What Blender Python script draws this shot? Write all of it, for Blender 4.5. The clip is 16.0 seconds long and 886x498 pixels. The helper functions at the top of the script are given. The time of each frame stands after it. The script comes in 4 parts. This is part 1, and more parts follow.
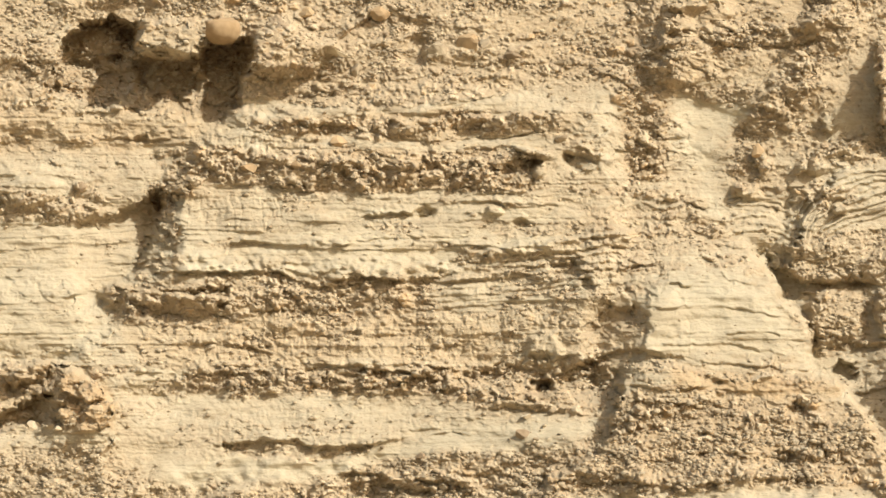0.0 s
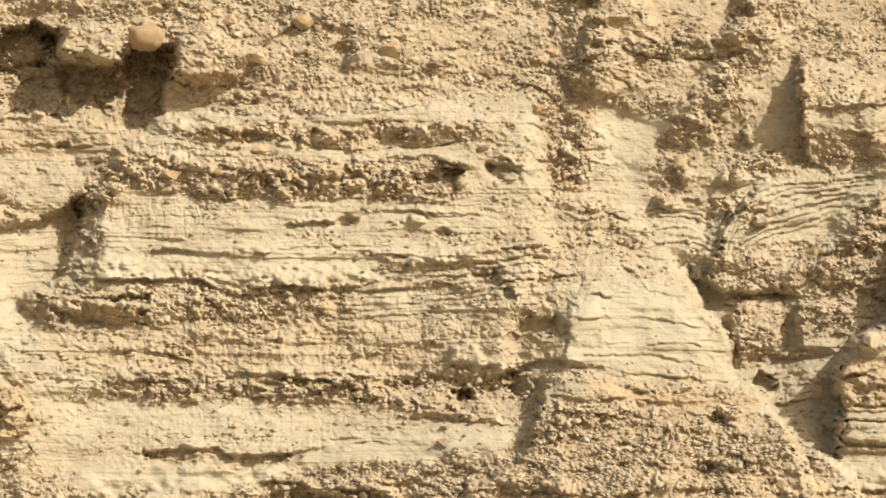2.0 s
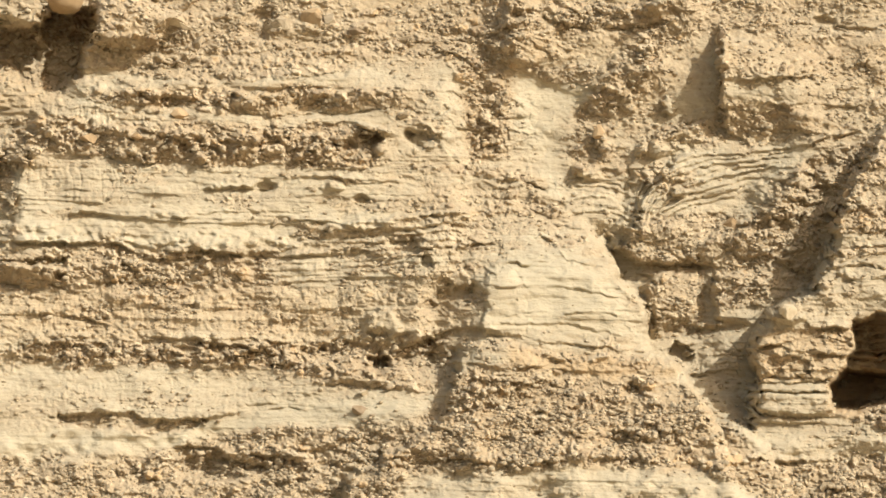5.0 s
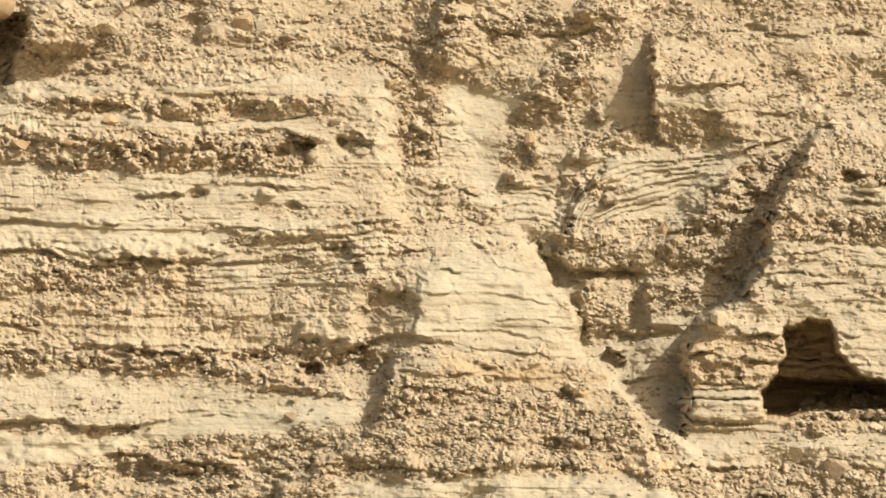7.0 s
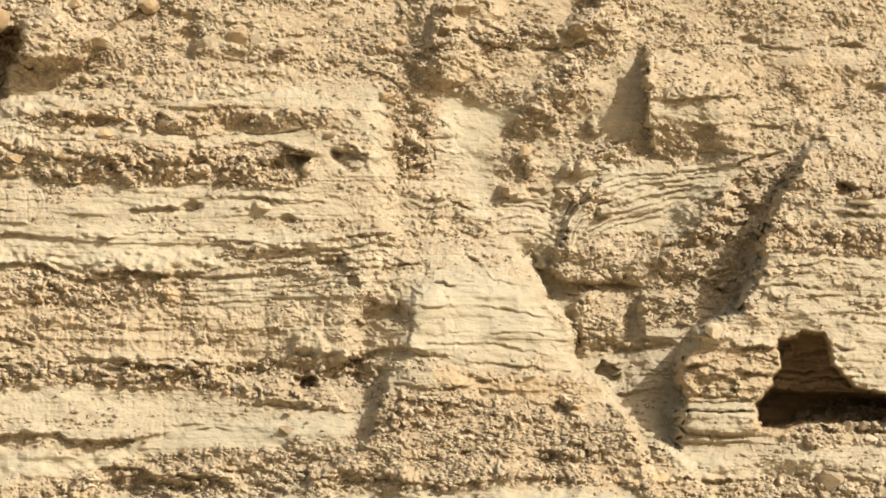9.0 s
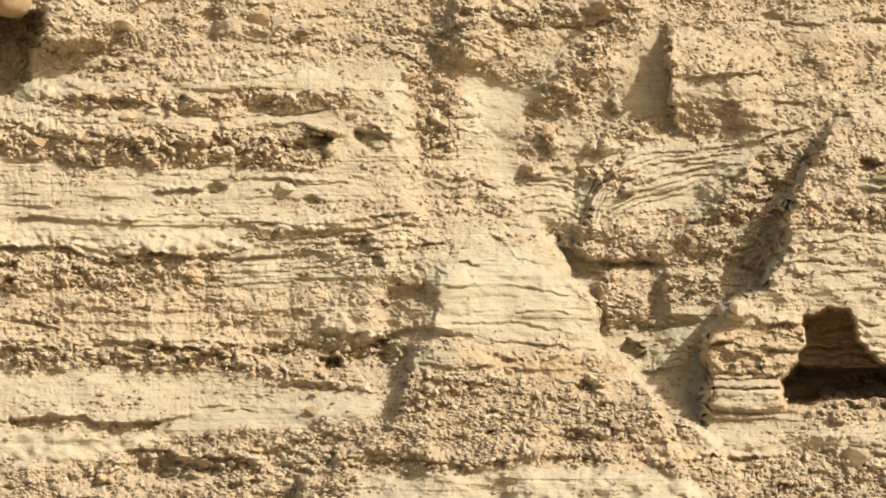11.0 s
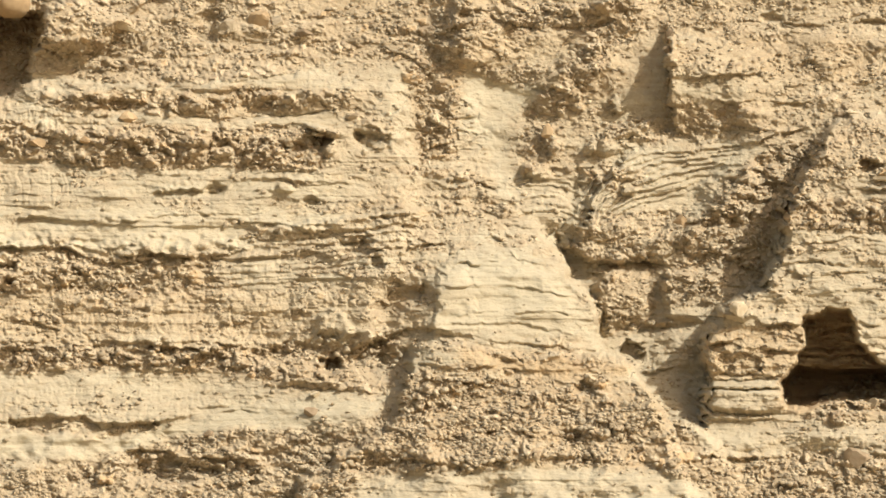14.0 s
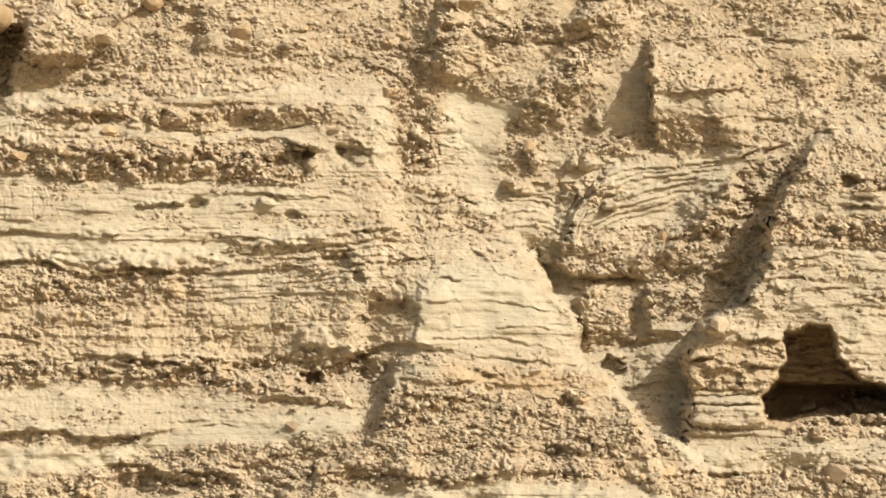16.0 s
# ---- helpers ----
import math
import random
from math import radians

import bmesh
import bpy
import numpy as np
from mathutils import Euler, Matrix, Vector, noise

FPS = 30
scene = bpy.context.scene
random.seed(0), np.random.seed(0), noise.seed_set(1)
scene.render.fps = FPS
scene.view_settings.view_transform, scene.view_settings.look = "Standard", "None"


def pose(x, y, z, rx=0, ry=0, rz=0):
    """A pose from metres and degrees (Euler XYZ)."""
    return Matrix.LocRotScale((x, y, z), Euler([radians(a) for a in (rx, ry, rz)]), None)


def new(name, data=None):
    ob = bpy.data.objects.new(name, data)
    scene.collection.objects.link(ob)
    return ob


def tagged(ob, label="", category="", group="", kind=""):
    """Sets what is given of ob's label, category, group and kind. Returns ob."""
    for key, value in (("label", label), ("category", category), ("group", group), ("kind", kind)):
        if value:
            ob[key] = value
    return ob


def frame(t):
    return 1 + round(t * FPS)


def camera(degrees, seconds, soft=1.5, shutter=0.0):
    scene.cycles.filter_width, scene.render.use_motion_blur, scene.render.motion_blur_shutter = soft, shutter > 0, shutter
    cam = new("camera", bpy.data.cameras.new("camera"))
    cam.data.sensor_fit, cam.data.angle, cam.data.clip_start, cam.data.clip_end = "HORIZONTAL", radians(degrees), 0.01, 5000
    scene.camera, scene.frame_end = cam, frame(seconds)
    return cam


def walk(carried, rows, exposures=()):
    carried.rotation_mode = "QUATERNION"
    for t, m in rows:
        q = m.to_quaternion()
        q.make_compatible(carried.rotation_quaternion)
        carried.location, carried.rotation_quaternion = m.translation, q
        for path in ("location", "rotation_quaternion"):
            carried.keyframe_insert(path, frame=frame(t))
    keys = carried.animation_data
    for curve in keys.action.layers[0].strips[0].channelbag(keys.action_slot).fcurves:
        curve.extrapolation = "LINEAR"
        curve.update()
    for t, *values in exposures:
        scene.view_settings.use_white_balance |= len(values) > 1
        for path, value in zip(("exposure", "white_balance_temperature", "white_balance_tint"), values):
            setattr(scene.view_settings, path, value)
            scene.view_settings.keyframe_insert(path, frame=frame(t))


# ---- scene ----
# A weathered cliff of bedded silt and gravel, watched from across a dry valley
# by a hand-held camera with a long lens that pans and sways on one spot.
EYE = (0.0, 0.0, 12.0)
FACE = 122.0        # metres from the eye to the mean plane of the cliff
TILT = 2.0

cam = camera(16.0, 16.0, soft=1.58)
ROWS = [   # seconds, yaw, pitch, roll
    (0.0, 0.000, -0.000, -0.00),
    (0.5, -0.524, -0.222, -0.11),
    (1.0, -0.699, -0.106, -0.06),
    (1.5, -1.039, 0.090, -0.21),
    (2.0, -1.422, 0.168, -0.40),
    (2.5, -1.649, -0.024, -0.32),
    (3.0, -1.730, -0.251, -0.17),
    (3.5, -1.671, -0.381, -0.35),
    (4.0, -1.988, -0.277, -0.98),
    (4.5, -2.468, -0.341, -1.27),
    (5.0, -2.910, -0.404, -1.10),
    (5.2, -3.099, -0.320, -1.03),
    (7.3, -4.173, -0.236, -1.14),
    (7.5, -4.097, -0.173, -1.12),
    (8.0, -3.993, 0.066, -0.98),
    (8.5, -4.183, 0.165, -0.87),
    (9.0, -4.246, -0.021, -1.00),
    (9.2, -4.279, -0.085, -1.01),
    (11.5, -3.762, -0.414, -0.39),
    (12.0, -3.862, -0.406, -0.41),
    (12.5, -3.833, -0.466, -0.43),
    (13.0, -3.738, -0.508, -0.36),
    (13.5, -3.777, -0.446, -0.42),
    (14.0, -3.816, -0.382, -0.50),
    (14.5, -3.843, -0.140, -0.57),
    (15.0, -4.069, -0.138, -0.82),
    (15.5, -4.235, -0.224, -0.89),
    (16.0, -4.154, -0.115, -0.67),
]
walk(cam, [(t, pose(*EYE, TILT) @ pose(0, 0, 0, 90 + pitch, roll, yaw)) for t, yaw, pitch, roll in ROWS],
     exposures=[(0.0, 0.22), (16.0, 0.22)])

# ---------------------------------------------------------------- light
SUN_AZ, SUN_EL = 46.0, 37.0      # degrees to the right of the way back to the eye, and above the horizon
az, el = radians(SUN_AZ), radians(SUN_EL)
to_sun = Vector((math.sin(az) * math.cos(el), -math.cos(az) * math.cos(el), math.sin(el)))
sun = new("sun", bpy.data.lights.new("sun", "SUN"))
sun.data.energy, sun.data.angle, sun.data.color = 3.95, radians(0.6), (1.0, 0.995, 0.94)
sun.matrix_world = Matrix.Translation((60, 0, 120)) @ (-to_sun).to_track_quat("-Z", "Y").to_matrix().to_4x4()

world = bpy.data.worlds.new("sky")
scene.world = world
world.use_nodes = True
wt = world.node_tree
sky = wt.nodes.new("ShaderNodeTexSky")
sky.sky_type, sky.sun_disc = "NISHITA", False
sky.sun_elevation = el
sky.sun_rotation = math.atan2(to_sun.x, to_sun.y)
sky.dust_density = 3.0
haze = wt.nodes.new("ShaderNodeMix")      # dust in the air takes the blue out of the sky's light
haze.data_type, haze.blend_type = "RGBA", "MULTIPLY"
haze.inputs[0].default_value, haze.inputs[7].default_value = 1.0, (1.0, 0.87, 0.67, 1)
wt.links.new(sky.outputs[0], haze.inputs[6])
wt.links.new(haze.outputs[2], wt.nodes["Background"].inputs[0])
wt.nodes["Background"].inputs[1].default_value = 0.15

# ---------------------------------------------------------------- materials


def rock_material(name, light, dark, pebble=0.75, rough=0.93):
    """Bedded earth: fine grain, stains and thin beds; gravel cells where the mesh says that the bed is stony."""
    m = bpy.data.materials.new(name)
    m.use_nodes = True
    nt = m.node_tree
    n, link = nt.nodes, nt.links.new
    bsdf = n["Principled BSDF"]
    bsdf.inputs["Roughness"].default_value = rough
    bsdf.inputs["Specular IOR Level"].default_value = 0.12
    bsdf.inputs["Diffuse Roughness"].default_value = 0.35
    geo = n.new("ShaderNodeNewGeometry")

    def tex(scale, detail, stretch=(1, 1, 1)):
        mp = n.new("ShaderNodeMapping")
        mp.inputs["Scale"].default_value = stretch
        link(geo.outputs["Position"], mp.inputs["Vector"])
        t = n.new("ShaderNodeTexNoise")
        t.inputs["Scale"].default_value, t.inputs["Detail"].default_value = scale, detail
        link(mp.outputs[0], t.inputs["Vector"])
        return t.outputs["Fac"]

    def mix(fac, a, b, mode="MIX"):
        x = n.new("ShaderNodeMix")
        x.data_type, x.blend_type = "RGBA", mode
        for sock, v in ((x.inputs[0], fac), (x.inputs[6], a), (x.inputs[7], b)):
            if isinstance(v, (int, float, tuple)):
                sock.default_value = v
            else:
                link(v, sock)
        return x.outputs[2]

    def ramp(v, lo, hi):
        r = n.new("ShaderNodeMapRange")
        r.inputs[1].default_value, r.inputs[2].default_value = lo, hi
        link(v, r.inputs[0])
        return r.outputs[0]

    def attr(key):
        a = n.new("ShaderNodeAttribute")
        a.attribute_name = key
        return a.outputs["Fac"]

    def times(a, b):
        x = n.new("ShaderNodeMath")
        x.operation = "MULTIPLY"
        for sock, v in zip(x.inputs, (a, b)):
            if isinstance(v, (int, float)):
                sock.default_value = v
            else:
                link(v, sock)
        return x.outputs[0]

    col = mix(ramp(tex(0.35, 4), 0.35, 0.65), (*light, 1), (*dark, 1))
    col = mix(times(ramp(tex(1.0, 5, (0.12, 0.12, 2.6)), 0.42, 0.62), 0.45), col, (*[c * 0.76 for c in dark], 1))
    col = mix(times(ramp(tex(1.3, 4, (0.10, 0.10, 7.0)), 0.45, 0.62), 0.35), col, (*[c * 0.82 for c in dark], 1))
    col = mix(times(ramp(tex(2.2, 6, (0.6, 1, 1.3)), 0.48, 0.66), 0.5), col, (*[c * 0.80 for c in dark], 1))
    col = mix(times(ramp(tex(6.0, 6), 0.45, 0.7), 0.4), col, (*[min(1, c * 1.05) for c in light], 1))
    # ochre rock, and brown tone painted in for shade in recesses
    col = mix(times(attr("ochre_and_shade"), 0.75), col, (0.42, 0.255, 0.105, 1))
    col = mix(times(attr("dust"), 0.55), col, (*[c * 0.93 for c in light], 1))
    hue = attr("hue")
    peb = mix(hue, (0.30, 0.222, 0.14, 1), (0.60, 0.49, 0.335, 1))
    peb = mix(times(ramp(hue, 0.93, 0.95), 0.7), peb, (0.46, 0.29, 0.13, 1))
    col = mix(times(attr("gravel"), 0.8), col, (0.395, 0.298, 0.182, 1))
    col = mix(times(attr("stone"), pebble), col, peb)
    link(col, bsdf.inputs["Base Color"])
    bump = n.new("ShaderNodeBump")
    bump.inputs["Strength"].default_value, bump.inputs["Distance"].default_value = 0.45, 0.05
    link(tex(9.0, 8), bump.inputs["Height"])
    crumb = n.new("ShaderNodeBump")
    crumb.inputs["Strength"].default_value, crumb.inputs["Distance"].default_value = 0.3, 0.06
    link(ramp(tex(5.0, 6, (0.7, 1, 1.9)), 0.44, 0.56), crumb.inputs["Height"])
    link(bump.outputs[0], crumb.inputs["Normal"])
    link(crumb.outputs[0], bsdf.inputs["Normal"])
    return m


def stone_material(name, a, b):
    m = bpy.data.materials.new(name)
    m.use_nodes = True
    nt = m.node_tree
    n, link = nt.nodes, nt.links.new
    bsdf = n["Principled BSDF"]
    bsdf.inputs["Roughness"].default_value = 0.88
    bsdf.inputs["Specular IOR Level"].default_value = 0.15
    bsdf.inputs["Diffuse Roughness"].default_value = 0.35
    geo, info = n.new("ShaderNodeNewGeometry"), n.new("ShaderNodeObjectInfo")
    add = n.new("ShaderNodeMath")
    add.operation = "ADD"
    link(geo.outputs["Random Per Island"], add.inputs[0])
    link(info.outputs["Random"], add.inputs[1])
    frac = n.new("ShaderNodeMath")
    frac.operation = "FRACT"
    link(add.outputs[0], frac.inputs[0])
    t = n.new("ShaderNodeTexNoise")
    t.inputs["Scale"].default_value, t.inputs["Detail"].default_value = 3.5, 7
    link(geo.outputs["Position"], t.inputs["Vector"])
    x, y = n.new("ShaderNodeMix"), n.new("ShaderNodeMix")
    x.data_type = y.data_type = "RGBA"
    link(frac.outputs[0], x.inputs[0])
    x.inputs[6].default_value, x.inputs[7].default_value = (*a, 1), (*b, 1)
    r = n.new("ShaderNodeMapRange")
    r.inputs[1].default_value, r.inputs[2].default_value, r.inputs[4].default_value = 0.4, 0.7, 0.45
    link(t.outputs["Fac"], r.inputs[0])
    link(r.outputs[0], y.inputs[0])
    link(x.outputs[2], y.inputs[6])
    y.inputs[7].default_value = (a[0] * 0.62, a[1] * 0.58, a[2] * 0.52, 1)
    link(y.outputs[2], bsdf.inputs["Base Color"])
    bump = n.new("ShaderNodeBump")
    bump.inputs["Strength"].default_value, bump.inputs["Distance"].default_value = 0.5, 0.06
    link(t.outputs["Fac"], bump.inputs["Height"])
    link(bump.outputs[0], bsdf.inputs["Normal"])
    return m


EARTH = rock_material("bedded_earth", (0.522, 0.460, 0.329), (0.452, 0.374, 0.254))
GROUND = rock_material("valley_ground", (0.56, 0.47, 0.33), (0.46, 0.38, 0.26))
STONE = stone_material("grey_tan_stone", (0.325, 0.256, 0.165), (0.53, 0.44, 0.305))
ORANGE = stone_material("orange_sandstone", (0.40, 0.28, 0.155), (0.50, 0.37, 0.22))
BROWN = stone_material("brown_stone", (0.27, 0.20, 0.125), (0.37, 0.28, 0.18))
PALE = stone_material("pale_stone", (0.53, 0.44, 0.30), (0.58, 0.48, 0.33))

# ---------------------------------------------------------------- noise


def hashed(i, j, seed):
    h = i.astype(np.uint32) * np.uint32(374761393) + j.astype(np.uint32) * np.uint32(668265263) + np.uint32(seed * 144665 & 0xFFFFFFFF)
    h = (h ^ (h >> np.uint32(13))) * np.uint32(1274126177)
    h = (h ^ (h >> np.uint32(15))) * np.uint32(2246822519)
    return ((h ^ (h >> np.uint32(16))) & np.uint32(0xFFFFFF)) * np.float32(1 / 0x1000000)


def value(x, y, seed=0):
    """Smooth noise from -1 to 1."""
    i, j = np.floor(x).astype(np.int64), np.floor(y).astype(np.int64)
    fx, fy = x - i, y - j
    fx, fy = fx * fx * (3 - 2 * fx), fy * fy * (3 - 2 * fy)
    a = hashed(i, j, seed) * (1 - fx) + hashed(i + 1, j, seed) * fx
    b = hashed(i, j + 1, seed) * (1 - fx) + hashed(i + 1, j + 1, seed) * fx
    return 2 * (a * (1 - fy) + b * fy) - 1


def fbm(x, y, octaves=4, seed=0, gain=0.5):
    total, amp = 0.0, 1.0
    for k in range(octaves):      # each octave on a lattice turned its own way
        c, n = math.cos(0.5 + 0.7 * k) * 2 ** k, math.sin(0.5 + 0.7 * k) * 2 ** k
        total = total + amp * value(x * c - y * n, x * n + y * c, seed + 17 * k)
        amp *= gain
    return total


def stones(x, y, seed=0, fill=0.5):
    """Broken stones of many sizes in a matrix: their height (0 between them, up to about 1) and a number of its own for each."""
    i, j = np.floor(x).astype(np.int64), np.floor(y).astype(np.int64)
    high, own = np.zeros(x.shape, np.float32), np.zeros(x.shape, np.float32)
    for di in (-1, 0, 1):
        for dj in (-1, 0, 1):
            a, b = i + di, j + dj
            h = hashed(a, b, seed)
            r = 0.26 + 0.5 * hashed(a, b, seed + 3) ** 2
            dx, dy = x - a - h, y - b - hashed(a, b, seed + 5)
            t = 6.28 * hashed(a, b, seed + 7)
            c, n = np.cos(t), np.sin(t)
            p, q = dx * c + dy * n, dy * c - dx * n
            d = np.maximum(np.maximum(np.abs(p) * 1.05, np.abs(q) * 1.35), np.abs(p * 0.78 + q * 0.72)) / r
            lean = 1 + 0.8 * (p * ((h * 7.31) % 1 - 0.5) + q * ((h * 13.7) % 1 - 0.5)) / r
            top = ((h * 3.77) % 1 < fill) * r * 1.5 * np.clip((1 - d) * 2.6, 0, 1) * lean
            own = np.where(top > high, (h * 29.3) % 1, own)
            high = np.maximum(high, top)
    return high, own


def courses(u, v, thick, wide, seed=0):
    """Thin beds that run on for a long way and fade in and out: hard ones stand out with a sharp lower edge."""
    level = v / thick + 0.8 * value(u / 330, v / 240, seed)
    k = np.floor(level)
    low = level - k
    n = k.astype(np.int64)
    hard = hashed(n, n * 0, seed + 1) ** 1.5
    there = smooth(0.45 + 0.9 * value(u / wide + 17.3 * k, k * 3.7, seed + 2) + 0.5 * value(u / wide * 3.1, k * 5.1, seed + 3))
    return hard * there * (0.3 + 0.7 * low) * smooth((1 - low) * thick / 1.8)


def strata(u, v, thick, wide, seed=0):
    """Broken courses of rock: slabs of uneven length and reach, each proudest at its lower edge."""
    level = v / thick + 0.7 * value(u / 230, v / 300, seed)
    k = np.floor(level).astype(np.int64)
    low = level - k
    length = wide * (0.5 + 1.2 * hashed(k, k * 0, seed + 1))
    cell = u / length + 9 * hashed(k, k * 0, seed + 2)
    c = np.floor(cell).astype(np.int64)
    f = smooth((cell - c) / 0.45)
    reach = hashed(c - 1, k, seed + 3) ** 2 * (1 - f) + hashed(c, k, seed + 3) ** 2 * f
    return reach * (0.35 + 0.65 * low) * smooth((1 - low) * thick / 2.2)


def facets(x, y, seed=0):
    """Fractured rock: flat facets that tilt every way, with small steps where they meet; about -0.5 to 0.5."""
    i, j = np.floor(x).astype(np.int64), np.floor(y).astype(np.int64)
    first, plane = np.full(x.shape, 9.0), np.zeros(x.shape)
    for di in (-1, 0, 1):
        for dj in (-1, 0, 1):
            a, b = i + di, j + dj
            dx, dy = x - a - hashed(a, b, seed), y - b - hashed(a, b, seed + 5)
            d = np.abs(dx) + np.abs(dy) * 0.9 + 0.3 * np.abs(dx - dy)
            near = d < first
            first = np.where(near, d, first)
            tilt = hashed(a, b, seed + 9) - 0.5 + 1.1 * (hashed(a, b, seed + 2) - 0.5) * dx + 0.9 * (hashed(a, b, seed + 3) - 0.35) * dy
            plane = np.where(near, tilt, plane)
    return plane


def ridged(x, y, octaves=4, seed=0):
    total, amp = 0.0, 1.0
    for k in range(octaves):
        c, n = math.cos(0.4 + 0.8 * k) * 2 ** k, math.sin(0.4 + 0.8 * k) * 2 ** k
        total = total + amp * (1 - 2 * np.abs(value(x * c - y * n, x * n + y * c, seed + 13 * k)))
        amp *= 0.55
    return total


# ---------------------------------------------------------------- the relief of the cliff
# The face is charted in units of 1/45.7 m: u to the right, v downwards.
UNIT = FACE * math.tan(radians(8.0)) / 784.0
MID_H = EYE[2] + FACE * math.tan(radians(TILT))


def axis(lo, hi, step, far_lo, far_hi):
    """Even steps from lo to hi, growing ones beyond."""
    mid = np.arange(lo, hi + step, step)
    out, grown, d = [], [], step
    x = lo
    while x > far_lo:
        d *= 1.12
        x -= d
        out.append(x)
    x, d = mid[-1], step
    while x < far_hi:
        d *= 1.12
        x += d
        grown.append(x)
    return np.concatenate([out[::-1], mid, grown])


us = axis(-50, 2030, 1.55, -5200, 7000)
vs = axis(-70, 960, 1.55, -700, 1400)
U, V = np.meshgrid(us, vs)


def smooth(x):
    x = np.clip(x, 0, 1)
    return x * x * (3 - 2 * x)


def east(u, v):
    """The eastern part was charted apart, with a little turn."""
    return 1610.5 + 1.0135 * (u - 1200) + 0.0120 * (v - 440), 446.3 - 0.0122 * (u - 1200) + 1.0067 * (v - 440)


def easts(pts):
    return [east(*p) for p in pts]


# ragged edges: all forms are drawn in coordinates that wander a little
WU = U + 8 * fbm(U / 44, V / 32, 4, 1)
WV = V + 4 * fbm(U / 110, V / 60, 2, 2) + 1.6 * fbm(U / 9, V / 8, 2, 3)


# more ragged and angular, for the outlines of whole masses
RU = WU + 8 * facets(U / 34, V / 22, 6) + 4 * facets(U / 13, V / 10, 7)
RV = WV + 7 * fbm(U / 42, V / 34, 3, 5) + 5 * facets(U / 30, V / 20, 11) + 3 * facets(U / 12, V / 9, 12)


def window(pts, margin):
    """The part of the grid round some points of the chart."""
    lo_u, hi_u = min(p[0] for p in pts) - margin, max(p[0] for p in pts) + margin
    lo_v, hi_v = min(p[1] for p in pts) - margin, max(p[1] for p in pts) + margin
    return (slice(max(0, np.searchsorted(vs, lo_v) - 1), np.searchsorted(vs, hi_v) + 1),
            slice(max(0, np.searchsorted(us, lo_u) - 1), np.searchsorted(us, hi_u) + 1))


def inside(pts, w, calm=False):
    """How far within a closed outline each place lies (below 0: outside), in chart units."""
    x, y = (WU[w], WV[w]) if calm else (RU[w], RV[w])
    d = np.full(x.shape, 1e9)
    within = np.zeros(x.shape, bool)
    for (ax, ay), (bx, by) in zip(pts, pts[1:] + pts[:1]):
        ex, ey = bx - ax, by - ay
        t = np.clip(((x - ax) * ex + (y - ay) * ey) / (ex * ex + ey * ey), 0, 1)
        d = np.minimum(d, (x - ax - t * ex) ** 2 + (y - ay - t * ey) ** 2)
        cross = (ay > y) != (by > y)
        within ^= cross & (x < (bx - ax) * (y - ay) / ((by - ay) or 1e-9) + ax)
    return np.where(within, 1, -1) * np.sqrt(d)


P = np.zeros(U.shape)          # metres by which the face stands out towards the valley
G = np.full(U.shape, 0.16)     # how stony
S = np.full(U.shape, 0.35)     # how strongly bedded
# ochre rock colour, and brown painted in where recesses lie in shade
OCHRE_AND_SHADE = np.zeros(U.shape)
DUST = np.zeros(U.shape)


def block(pts, out, soft=18, ramp=None, by_v=None, by_u=None, calm=False):
    """A mass that stands out (or a hollow, if out is negative) with a rounded border soft wide; ramp: it grows from one u to another."""
    w = window(pts, 60)
    m = out * smooth(inside(pts, w, calm) / soft + 0.15)
    if ramp:
        m = m * np.clip((WU[w] - ramp[0]) / (ramp[1] - ramp[0]), 0, 1)
    if by_v:
        m = m * np.interp(WV[w], *by_v)
    if by_u:
        m = m * np.interp(WU[w], *by_u)
    P[w] += m


def level_to(pts, out, soft=12):
    """Debris that levels a cleft at a height over the general lean."""
    w = window(pts, 60)
    P[w] += smooth(inside(pts, w) / soft + 0.5) * (BASE[w] + out - P[w])


def tint(pts, field, amount, soft=25):
    w = window(pts, 80)
    field[w] += (amount - field[w]) * smooth(inside(pts, w) / soft + 0.5)


def mound(u, v, ru, rv, out, turn=0.0):
    """A rounded lump or pit."""
    w = window([(u, v)], 1.6 * max(ru, rv) + 25)
    c, s = math.cos(radians(turn)), math.sin(radians(turn))
    x, y = (WU[w] - u) * c + (WV[w] - v) * s, -(WU[w] - u) * s + (WV[w] - v) * c
    r = np.sqrt((x / ru) ** 2 + (y / rv) ** 2) + 0.25 * value(U[w] / ru * 1.6, V[w] / rv * 1.6, int(u) % 89)
    P[w] += out * smooth((1.25 - r) / 0.75)


